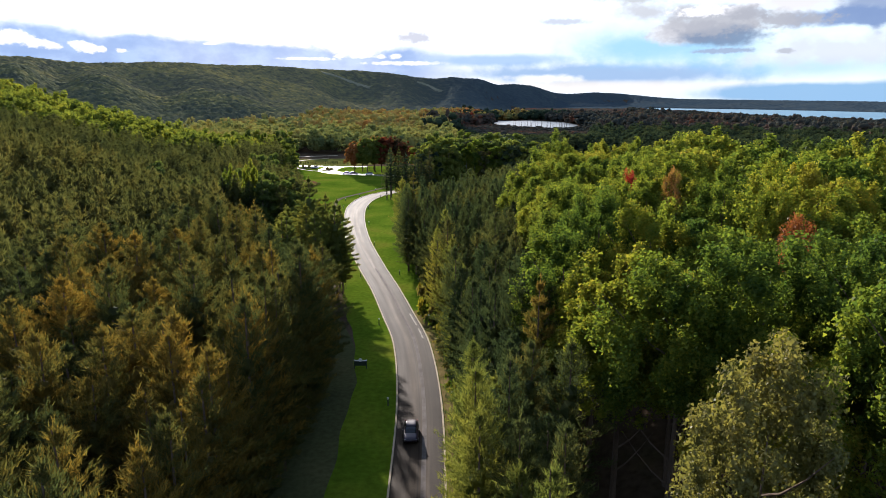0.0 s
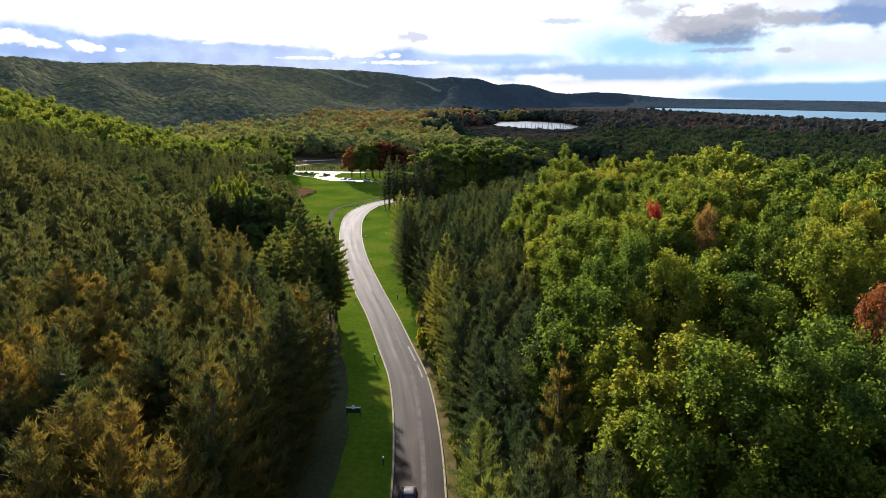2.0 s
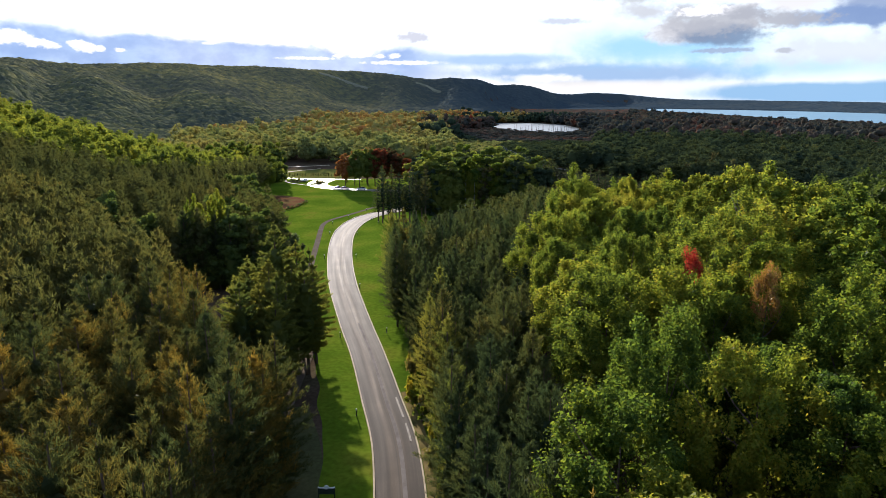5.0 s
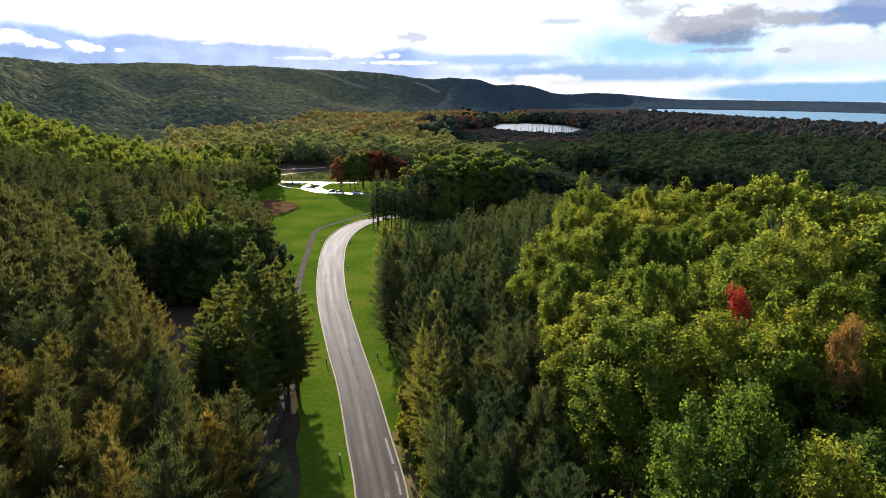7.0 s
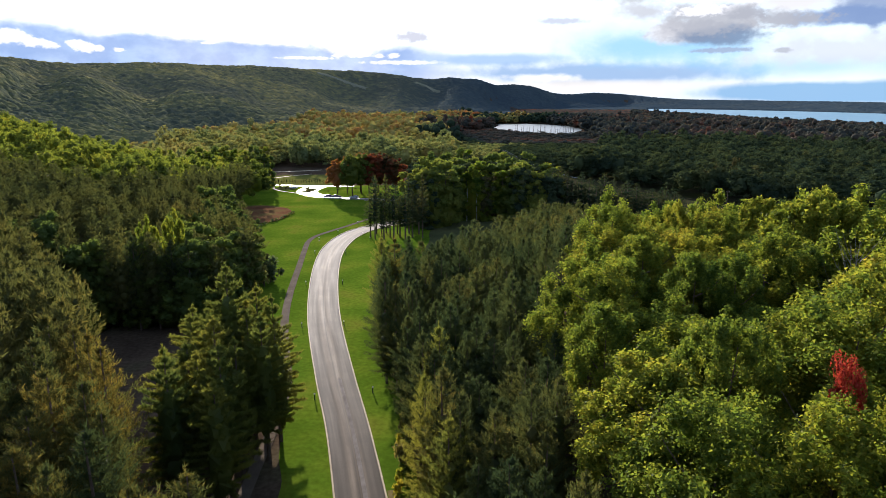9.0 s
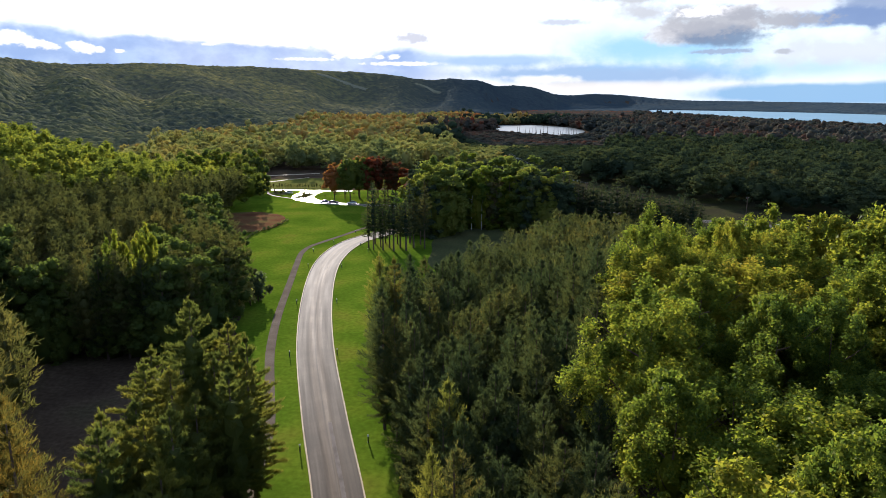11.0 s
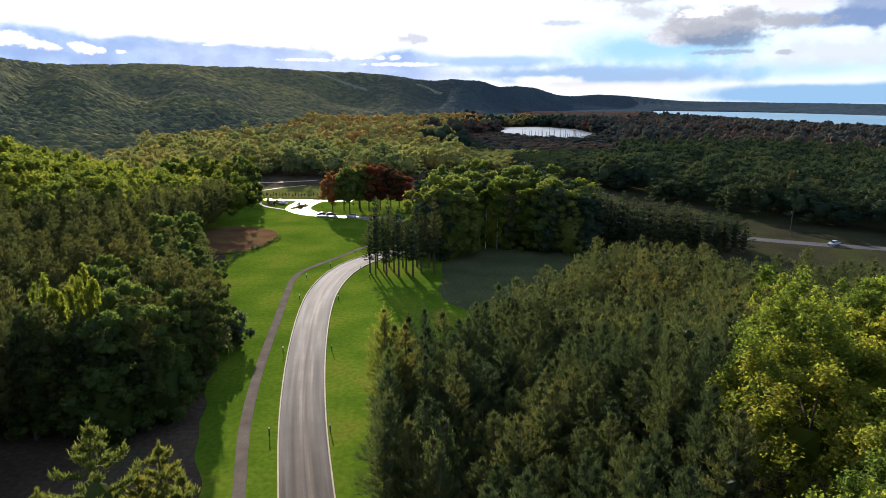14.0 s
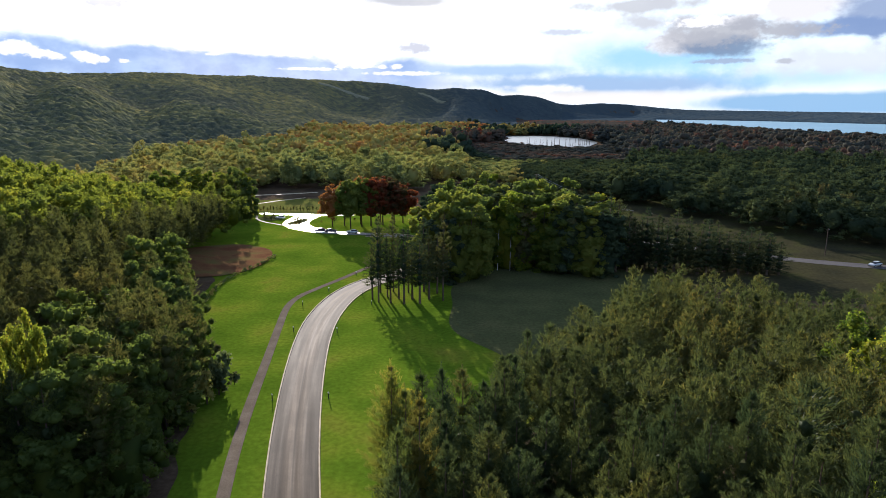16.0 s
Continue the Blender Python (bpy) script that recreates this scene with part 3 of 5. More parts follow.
ribbon("kerb", ROAD, [(-1, 0.0), (-1, -0.02), (-1, -0.22), (-1, -0.24)], [0.0, 0.15, 0.15, 0.0], M_KERB, "low tan concrete kerb along the road", "kerb")
FOOT = curve([(-20, 60, 0.8), (-21.5, 95, 0.8), (-22.8, 120, 0.8), (-23.4, 135, 0.8), (-24.9, 147.5, 0.8), (-28.4, 161, 0.8), (-32.2, 176, 0.85), (-35.6, 195, 0.85), (-39.3, 223, 0.85), (-41.4, 239, 0.85), (-43, 253, 0.85), (-42.2, 262, 0.85), (-38.6, 270.5, 0.85), (-34.2, 279.5, 0.85), (-29, 291, 0.85), (-24, 300, 0.85)], 120)
ribbon("footpath", FOOT, [(1, 0), (0, 0), (-1, 0)], [0.035, 0.05, 0.035], M_PATH, "narrow grey asphalt footpath through the lawn", "path")

near = ROAD[(ROAD[:, 1] > 30) & (ROAD[:, 1] < 150)]
ribbon("road_strip", near, [(-0.12, 0.0), (-0.12, -0.55)], [0.078, 0.078], M_STRIP, "pale patched seam along the middle of the road", "road patch")
ribbon("road_strip", ROAD[(ROAD[:, 1] > 101) & (ROAD[:, 1] < 107)], [(-0.72, 0.0), (-0.72, -0.28)], [0.07, 0.066], M_PATCH, "whitish worn repair strip by the kerb", "road patch")
ribbon("road_strip", ROAD[(ROAD[:, 1] > 108) & (ROAD[:, 1] < 115)], [(-0.72, 0.0), (-0.72, -0.3)], [0.07, 0.066], M_PATCH, "whitish worn repair strip by the kerb", "road patch")
# lawn between the woods: left and right rim by y
LAWN_Y = np.array([-60, 40, 85, 100, 130, 150, 165, 177, 188, 200, 214, 240, 275, 306, 340, 356, 372, 393.0])
LAWN_L = np.array([-12.2, -12.2, -12.6, -15, -21.5, -30, -35, -39, -42.5, -45, -50, -63, -68, -90, -100, -105, -110, -112.0])
LAWN_R = np.array([2.5, 2.5, 2.5, 1.5, -4, -6.5, -9, -8, 0, 14, 34, 40, 40, 10, -14, -14, -14, -14.0])


def lawn():
    y = np.linspace(-60, 393, 360)
    wave = 0.7 * np.sin(y / 3.1) + 0.6 * np.sin(y / 1.7 + 1) + 0.5 * np.sin(y / 7.3)
    wave = 0.5 * wave * (0.4 + 0.6 * smooth(95, 140, y))
    lo, hi = np.interp(y, LAWN_Y, LAWN_L) + wave, np.interp(y, LAWN_Y, LAWN_R) - 0.5 * wave
    s = np.linspace(0, 1, 48)
    x = lo[:, None] * (1 - s) + hi[:, None] * s
    yy = np.repeat(y[:, None], 48, 1)
    v = np.stack([x, yy, np.maximum(height(x, yy), 0) + 0.0], -1).reshape(-1, 3)
    tagged(new("lawn", make_mesh("lawn", v, grid_faces(360, 48)[:, ::-1], M_LAWN, True)), "bright green mown lawn beside the road", "lawn", kind="structure")


lawn()
# verges: west of the lawn painted pine shade, east of the kerb dry grass
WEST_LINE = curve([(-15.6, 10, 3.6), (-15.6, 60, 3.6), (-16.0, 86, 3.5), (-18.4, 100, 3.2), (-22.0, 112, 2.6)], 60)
ribbon("verge", WEST_LINE, [(1, 0), (0, 0), (-1, 0)], [-0.01, -0.006, -0.004], M_UNDER, "grass under the pines, painted dark for their shade", "grass")
EAST_LINE = ROAD[(ROAD[:, 1] > 5) & (ROAD[:, 1] < 118)]
ribbon("verge", EAST_LINE, [(-1, -0.34), (-1, -0.9), (-1, -1.7)], [0.03, 0.035, 0.02], M_DRY, "dry golden grass along the kerb", "grass")


def blob(name, centre, rx, ry, z, mat, label, category, wob=0.12, n=64, seed=0, turn=0, kind="structure"):
    """An unevenly rounded patch of ground cover that lies on the land."""
    rng = np.random.default_rng(seed)
    a = np.linspace(0, 2 * np.pi, n, endpoint=False)
    w = 1 + sum(wob / k * np.sin(k * a + p) for k, p in zip((2, 3, 5, 7), rng.uniform(0, 6, 4)))
    t = np.linspace(0.02, 1, 9)
    px, py = rx * (w * np.cos(a))[:, None] * t, ry * (w * np.sin(a))[:, None] * t
    c, s = math.cos(radians(turn)), math.sin(radians(turn))
    x, y = centre[0] + px * c - py * s, centre[1] + px * s + py * c
    v = np.stack([x, y, np.maximum(height(x, y), 0) + z], -1).reshape(-1, 3)
    f = grid_faces(n, 9, True)[:, ::-1].tolist() + [[i * 9 for i in range(n)]]
    return tagged(new(name, make_mesh(name, v, f, mat)), label, category, kind=kind)


blob("meadow_patch", (-77, 300), 16, 25, 0.2, M_MEADOW, "reddish brown unmown meadow patch in the lawn", "meadow", seed=3, wob=0.06)
tagged(new("field", make_mesh("field", [(40, 300, 0.0), (75, 262, 0.0), (260, 215, 0.0), (330, 290, 0.0), (190, 345, 0), (135, 420, 0.0), (100, 520, 0), (20, 520, 0)], [list(range(8))], M_FIELD)), "rough olive grass field beside a distant road", "field", kind="structure")
ribbon("far_road", curve([(30, 372, 3), (70, 328, 3), (104, 304, 3), (136, 290, 3), (200, 268, 3), (300, 240, 3)], 40), [(1, 0), (-1, 0)], [0.05, 0.05], M_ROAD_FAR, "distant grey asphalt road across the field", "road")
# car park: a far strip, a loop road and grass islands
ribbon("car_park_road", curve([(-89, 394.5, 1.4), (-87.5, 394, 1.9), (-84, 393, 2.2), (-66, 390.5, 2.3), (-56, 389.5, 2.0), (-46, 389, 1.8)], 40), [(1, 0), (0, 0), (-1, 0)], [0.05, 0.08, 0.05], M_LOT, "wet glaring asphalt strip of the car park", "car park")
ribbon("car_park_road", curve([(-66, 390, 6.5), (-66.8, 382, 5.4), (-67.6, 374, 5.4), (-66.5, 366, 5.2), (-61.5, 357.5, 4.4), (-53, 350.5, 3.4), (-42, 346.5, 2.6), (-30, 344, 2.4), (-20, 341, 2.4)], 60), [(1, 0), (0, 0), (-1, 0)], [0.06, 0.09, 0.06], M_LOT, "wet glaring asphalt loop of the car park", "car park")
ribbon("car_park_path", curve([(-89, 388, 0.5), (-86.5, 379, 0.5), (-81, 371.5, 0.5), (-74, 366, 0.5), (-66, 359, 0.5)], 24), [(1, 0), (-1, 0)], [0.04, 0.04], M_KERB, "narrow pale path round a planted bed", "path")
blob("planting_bed", (-81, 380.5), 4.6, 6.2, 0.12, M_UNDER, "dark planted bed beside the car park", "planting bed", seed=22, wob=0.05, turn=35)
blob("planting_bed", (-67.2, 371.5), 2.7, 7.2, 0.14, M_UNDER, "dark planted bed in the middle of the car park", "planting bed", seed=21, wob=0.05, turn=-20)
blob("meadow_patch", (-76, 418), 40, 25, 0.02, M_ROUGH, "rough grass meadow behind the car park", "meadow", seed=5)
for tan in ([(-118, 417, 0.9), (-100, 425, 1.0), (-92, 435, 1.0), (-80, 447, 0.9)], [(-130, 450, 1.6), (-109, 457, 1.8), (-90, 464, 2.0), (-78, 470, 1.6)]):
    ribbon("gravel_track", curve(tan, 24), [(1, 0), (-1, 0)], [0.08, 0.08], M_KERB, "pale gravel track across the meadow", "track")
# shade of the trees laid down as a dark sheet over the lawn
blob("shade_sheet", (27, 251), 34, 42, 0.03, M_UNDER, "ground sheet painted dark for the shade of the trees", "ground cover", seed=31, wob=0.2, turn=8, n=128)
blob("pond", (148, 1090), 66, 190, 0.6, M_POND, "pale still pond in the woods", "water", seed=8, wob=0.2)

lk = np.radians(np.linspace(17, 80, 40))
lv = [(740 * math.sin(a), 740 * math.cos(a), -0.6) for a in lk] + [(4300 * math.sin(a), 4300 * math.cos(a), -0.6) for a in lk[::-1]]
tagged(new("lake", make_mesh("lake", lv, [[i, i + 1, 78 - i, 79 - i] for i in range(39)], M_LAKE)), "broad pale blue lake below far hills", "water", kind="structure")

# ================= trees =================


def tube(points, radii, sides_n=6):
    """A tapered tube along points: vertices and faces."""
    pts = np.array(points, float)
    d = np.gradient(pts, axis=0)
    d /= np.linalg.norm(d, axis=1)[:, None]
    ref = np.where(np.abs(d[:, 2:3]) > 0.9, [[1.0, 0, 0]], [[0, 0, 1.0]])
    u = np.cross(d, ref)
    u /= np.linalg.norm(u, axis=1)[:, None]
    w = np.cross(d, u)
    a = np.linspace(0, 2 * np.pi, sides_n, endpoint=False)
    v = pts[:, None] + np.array(radii)[:, None, None] * (np.cos(a)[None, :, None] * u[:, None] + np.sin(a)[None, :, None] * w[:, None])
    f = [[i * sides_n + j, i * sides_n + (j + 1) % sides_n, (i + 1) * sides_n + (j + 1) % sides_n, (i + 1) * sides_n + j]
         for i in range(len(pts) - 1) for j in range(sides_n)]
    return v.reshape(-1, 3), np.array(f)


def join(pieces):
    vs, fs, k = [], [], 0
    for v, f in pieces:
        vs.append(v)
        fs += (np.array(f) + k).tolist()
        k += len(v)
    return np.vstack(vs), fs


def blades(rng, base, way, length, width, tri=False):
    """One pointed blade from each base along its way: a kite, or a plain spike."""
    side = np.cross(way, rng.normal(size=way.shape))
    side /= np.linalg.norm(side, axis=1)[:, None] + 1e-9
    tip = base + way * length[:, None]
    mid = base + way * length[:, None] * 0.45
    w = (width / 2)[:, None]
    v = np.stack([base - side * w, tip, base + side * w], 1) if tri else np.stack([base, mid - side * w, tip, mid + side * w], 1)
    n, k = v.shape[:2]
    return v.reshape(-1, 3), np.arange(n * k).reshape(n, k)


def hearts(rng, centres, sizes, tall, tri):
    """Dense inner foliage: a small closed body in each centre."""
    if tri:
        g = (1 + 5 ** 0.5) / 2
        v0 = np.array([(-1, g, 0), (1, g, 0), (-1, -g, 0), (1, -g, 0), (0, -1, g), (0, 1, g), (0, -1, -g), (0, 1, -g), (g, 0, -1), (g, 0, 1), (-g, 0, -1), (-g, 0, 1)]) / 1.9
        f0 = np.array([(0, 11, 5), (0, 5, 1), (0, 1, 7), (0, 7, 10), (0, 10, 11), (1, 5, 9), (5, 11, 4), (11, 10, 2), (10, 7, 6), (7, 1, 8), (3, 9, 4), (3, 4, 2), (3, 2, 6), (3, 6, 8), (3, 8, 9), (4, 9, 5), (2, 4, 11), (6, 2, 10), (8, 6, 7), (9, 8, 1)])
    else:
        v0 = np.array([(a, b, c) for c in (-1, 1) for a, b in ((-1, -1), (1, -1), (1, 1), (-1, 1))]) * 0.62
        f0 = np.array([(3, 2, 1, 0), (4, 5, 6, 7), (0, 1, 5, 4), (1, 2, 6, 5), (2, 3, 7, 6), (3, 0, 4, 7)])
    V, F = [], []
    for i, (c, r) in enumerate(zip(centres, sizes)):
        a = rng.uniform(0, 6.28)
        m = np.array([[math.cos(a), -math.sin(a), 0], [math.sin(a), math.cos(a), 0], [0, 0, tall]])
        V.append((v0 * rng.uniform(0.8, 1.15, (len(v0), 1))) @ m.T * r + c)
        F.append(f0 + i * len(v0))
    return np.vstack(V), np.vstack(F)


def both(a, b):
    return np.vstack([a[0], b[0]]), np.vstack([np.array(a[1]), np.array(b[1]) + len(a[0])])


def pine_crown(rng, h, base, radius, whorls, arms, tufts, needles, size, thin=0.24, sweep=1.0, body=0.34):
    """Whorls of upswept branches, each a plume of needles."""
    P, W = [], []
    up = np.array([0, 0, 1.0])
    for i in range(whorls):
        u = min(max((i + rng.uniform(-0.3, 0.3)) / (whorls - 1), 0.0), 1.0)
        z = base + (h - base) * u * 0.95
        r = radius * (1 - u ** 2.1) ** 0.82 * (0.55 + 0.45 * min(1, u / 0.25)) + 0.12
        k = max(3, int(round(arms * (1 - 0.35 * u))))
        a0 = rng.uniform(0, 6.28)
        for j in range(k):
            a = a0 + j * 6.283 / k + rng.uniform(-0.35, 0.35)
            rr = r * rng.uniform(0.6, 1.25)
            lift = (0.15 + 1.0 * u) * sweep + rng.uniform(-0.15, 0.15)
            out = np.array([math.cos(a), math.sin(a), 0.0])
            m = max(3, int(round(tufts * needles * (0.35 + 0.65 * rr / radius))))
            t = rng.uniform(0.15, 1.0, m) ** 0.75
            p = out * (rr * t)[:, None] + up * (z + lift * rr * t ** 1.8)[:, None] + rng.normal(size=(m, 3)) * (0.05 + 0.13 * t)[:, None] * (size / 0.6) ** 0.5
            way = out * (0.75 - 0.45 * u) + up[None] * (0.35 + 0.55 * t[:, None] + 0.4 * u)
            way = way / np.linalg.norm(way, axis=1)[:, None] + rng.normal(size=(m, 3)) * 0.42
            P.append(p)
            W.append(way)
    k = max(6, int(0.25 * tufts * needles))             # the leader
    t = rng.uniform(0, 1, k)
    P.append(np.c_[rng.normal(size=(k, 2)) * (0.09 * (1 - t) + 0.02)[:, None], h * 0.93 + t * h * 0.075])
    W.append(up[None] + rng.normal(size=(k, 3)) * 0.33)
    P, W = np.vstack(P), np.vstack(W)
    W /= np.linalg.norm(W, axis=1)[:, None]
    L = size * rng.uniform(0.65, 1.25, len(P))
    u = np.linspace(0.05, 0.66, 6)
    trunk_mass = hearts(rng, np.c_[0 * u, 0 * u, base + (h - base) * u], radius * body * (1 - u ** 1.5) ** 0.8 * (0.6 + 0.4 * np.minimum(1, u / 0.25)), 1.6, True)
    return both(blades(rng, P, W, L, L * thin, True), trunk_mass)


def pine_trunk(rng, h, base, r0=0.2):
    lean = rng.normal(size=2) * 0.15
    ts = np.linspace(0, 1, 6)
    pieces = [tube(np.c_[lean[0] * ts ** 2, lean[1] * ts ** 2, ts * h * 0.97], r0 * (1 - ts * 0.9) + 0.02, 6)]
    for i in range(8):                                   # bare lower limbs
        z, a = rng.uniform(0.35, 1.0) * base + 0.5, rng.uniform(0, 6.28)
        L = rng.uniform(0.8, 2.0)
        pieces.append(tube([(0, 0, z), (math.cos(a) * L * 0.5, math.sin(a) * L * 0.5, z + 0.15), (math.cos(a) * L, math.sin(a) * L, z + 0.1)], [0.05, 0.035, 0.012], 3))
    return join(pieces)


def leaf_crown(rng, h, base, radius, lobes, leaves, size, droop=0.0, small=1.0, tri=False, heart=0.5):
    """Leaf sprays on lobes of many sizes that sit along upswept limbs, with gaps between."""
    C, S = [], []
    limbs = max(4, lobes // 5)
    for i in range(limbs):
        a = i * 2.4 + rng.uniform(-0.5, 0.5)
        lift = rng.uniform(0.2, 1.0) if i else 1.05
        reach = radius * (1.05 - 0.75 * lift ** 2) * rng.uniform(0.7, 1.2)
        foot = base + (h - base) * rng.uniform(0.02, 0.3)
        tip = base + (h - base) * (0.28 + 0.64 * lift) * rng.uniform(0.9, 1.06)
        for t in np.linspace(0.3, 1.0, max(2, lobes // limbs)):
            C.append((reach * t * math.cos(a) + rng.normal() * 0.12 * radius, reach * t * math.sin(a) + rng.normal() * 0.12 * radius, foot + (tip - foot) * t ** 0.9 - 0.1 * radius))
            S.append(radius * (0.13 + 0.26 * rng.random() ** 1.6) * small * (1.2 - 0.35 * t))
    lobes = len(C)
    C, S = np.array(C), np.array(S)
    weight = S ** 1.8 * (0.35 + (C[:, 2] - base) / (h - base)) * rng.uniform(0.5, 1.5, lobes)
    pick = rng.choice(lobes, leaves, p=weight / weight.sum())
    n = rng.normal(size=(leaves, 3))
    n[:, 2] += 0.6
    n /= np.linalg.norm(n, axis=1)[:, None]
    p = C[pick] + n * (S[pick] * rng.uniform(0.25, 1.25, leaves) ** 0.6)[:, None] * np.array([1, 1, 1.35]) + rng.normal(size=n.shape) * 0.03 * radius
    way = np.cross(n, rng.normal(size=n.shape)) + n * 0.45 + rng.normal(size=n.shape) * 0.4
    way[:, 2] -= droop
    way /= np.linalg.norm(way, axis=1)[:, None]
    L = size * rng.uniform(0.5, 1.35, leaves)
    shell = blades(rng, p - way * L[:, None] * 0.5, way, L, L * rng.uniform(0.55, 0.95, leaves) * (1.3 if tri else 1), tri)
    return both(shell, hearts(rng, C, S * heart, 1.2, tri))


def dome_crown(rng, h, base, radius, lobes, leaves, size, lobe=(0.2, 0.34), core=0.84, fill=0.62, low=-0.45, flat=0.85, spread=(0.80, 1.10)):
    """Round lobes set over an uneven dome, leafed on their outer sides, with gaps between them."""
    mid, half = (h + base) / 2, (h - base) / 2
    g = np.arange(lobes)
    a = g * 2.39996 + rng.uniform(0, 6.28) + rng.normal(size=lobes) * 0.3
    u = np.clip(1 - (g + 0.5) / lobes * (1 - low) + rng.normal(size=lobes) * 0.07, low - 0.1, 0.99)
    ring_r = np.sqrt(1 - u * u)
    p = rng.uniform(0, 6.28, 3)
    k = rng.uniform(0.60, 0.90, lobes) * (1 + ring_r * (0.15 * np.sin(2 * a + p[0]) + 0.12 * np.sin(3 * a + p[1])) + 0.08 * np.sin(4 * u + p[2]))
    C = np.stack([radius * ring_r * np.cos(a) * k, radius * ring_r * np.sin(a) * k, mid + half * u * k], -1)
    S = radius * rng.uniform(*lobe, lobes)
    away = C - np.array([0, 0, mid - 0.3 * half])
    away /= np.linalg.norm(away, axis=1)[:, None] + 1e-9
    weight = S ** 2 * rng.uniform(0.5, 1.5, lobes)
    pick = rng.choice(lobes, leaves, p=weight / weight.sum())
    n = rng.normal(size=(leaves, 3)) + 0.9 * away[pick] + np.array([0, 0, 0.45])
    n /= np.linalg.norm(n, axis=1)[:, None]
    spot = C[pick] + n * (S[pick] * rng.uniform(*spread, leaves))[:, None] * np.array([1, 1, flat]) + rng.normal(size=n.shape) * 0.02 * radius
    way = np.cross(n, rng.normal(size=n.shape)) + n * 0.3 + rng.normal(size=n.shape) * 0.2
    way /= np.linalg.norm(way, axis=1)[:, None]
    L = size * rng.uniform(0.6, 1.35, leaves)
    shell = blades(rng, spot - way * L[:, None] * 0.5, way, L, L * rng.uniform(0.7, 1.15, leaves), True)
    cores = hearts(rng, C, S * core, flat, True)
    return both(both(shell, cores), hearts(rng, [np.array([0, 0, mid - 0.1 * half])], [radius * fill], half / radius, True))


def leaf_trunk(rng, h, base, radius, r0=0.26):
    ts = np.linspace(0, 1, 6)
    w = rng.normal(size=2) * 0.4
    pieces = [tube(np.c_[w[0] * ts ** 2, w[1] * ts ** 2, ts * h * 0.85], r0 * (1 - ts * 0.85), 7)]
    for i in range(7):
        z, a = base * 0.75 + (h * 0.72 - base * 0.75) * i / 6, rng.uniform(0, 6.28)
        L = radius * rng.uniform(0.6, 0.9)
        t = np.linspace(0, 1, 4)
        pieces.append(tube(np.c_[np.cos(a) * L * t, np.sin(a) * L * t, z + t ** 1.4 * L * 0.9], 0.10 * (1 - 0.85 * t), 4))
    return join(pieces)


def inside(poly, x, y):
    p, hit = np.array(poly, float), np.zeros(np.shape(x), bool)
    for (x1, y1), (x2, y2) in zip(p, np.roll(p, -1, 0)):
        cross = ((y1 > y) != (y2 > y)) & (x < (x2 - x1) * (y - y1) / (y2 - y1 + 1e-12) + x1)
        hit ^= cross
    return hit


def scatter(rng, poly, spacing, jitter=0.32):
    p = np.array(poly, float)
    lo, hi = p.min(0), p.max(0)
    x, y = np.meshgrid(np.arange(lo[0], hi[0], spacing), np.arange(lo[1], hi[1], spacing * 0.9))
    x = x + (np.arange(x.shape[0]) % 2)[:, None] * spacing / 2
    x, y = x + rng.uniform(-jitter, jitter, x.shape) * spacing, y + rng.uniform(-jitter, jitter, x.shape) * spacing
    k = inside(poly, x, y)
    return np.c_[x[k], y[k]]


rng = np.random.default_rng(4)
PINE_LABEL = "tall plantation pine with brushy olive needles"
PINE_KINDS, PINE_FINE = [], []
for i in range(4):
    b, r = 9.0 + i * 0.7, 2.6 + 0.15 * i
    trunk = make_mesh("trunk", *pine_trunk(rng, 23.0, b), M_BARK)
    data = pine_crown(rng, 23.0, b, r, 16, 6, 4, 21, 0.52, 0.17)
    PINE_KINDS.append((trunk, make_mesh("crown", *data, M_PINE), make_mesh("crown", *data, M_PINE_GREEN)))
for i in range(4):
    b, r = 8.0 + i * 0.5, 2.6 + 0.15 * i
    trunk = make_mesh("trunk", *pine_trunk(rng, 23.0, b), M_BARK)
    data = pine_crown(rng, 23.0, b, r, 17, 6, 5, 30, 0.44, 0.15)
    PINE_FINE.append((trunk, make_mesh("crown", *data, M_PINE), make_mesh("crown", *data, M_PINE_GREEN)))
PINE_FAR = [pine_crown(rng, 23.0, 12.0, 2.6, 11, 6, 3, 9, 0.85) for i in range(4)]
PINE_MID = [pine_crown(rng, 23.0, 10.5, 2.5, 13, 6, 3, 13, 0.62, 0.19) for i in range(6)]
PINE_LOW = [pine_crown(rng, 23.0, 7.0, 3.0, 14, 6, 3, 12, 0.8, 0.18) for i in range(4)]      # along the rim
RIM_KINDS, GREEN_KINDS, PALE_KINDS, LONE_KINDS = [], [], [], []
for i in range(3):
    trunk = make_mesh("trunk", *pine_trunk(rng, 23.0, 4.0), M_BARK)
    data = pine_crown(rng, 23.0, 1.6 + i * 0.8, 3.2, 24, 6, 5, 21, 0.48, 0.16)
    RIM_KINDS.append((trunk, make_mesh("crown", *data, M_PINE)))
    GREEN_KINDS.append((trunk, make_mesh("crown", *data, M_PINE_GREEN)))
    PALE_KINDS.append((trunk, make_mesh("crown", *data, M_PINE_LONE)))
for i in range(3):
    LONE_KINDS.append((make_mesh("trunk", *pine_trunk(rng, 23.0, 5.0, 0.26), M_BARK), make_mesh("crown", *pine_crown(rng, 23.0, 4.0 + i, 3.9, 16, 6, 6, 58, 0.42, 0.20, 0.45, 0.5), M_PINE_LONE)))
BEND_KINDS = []
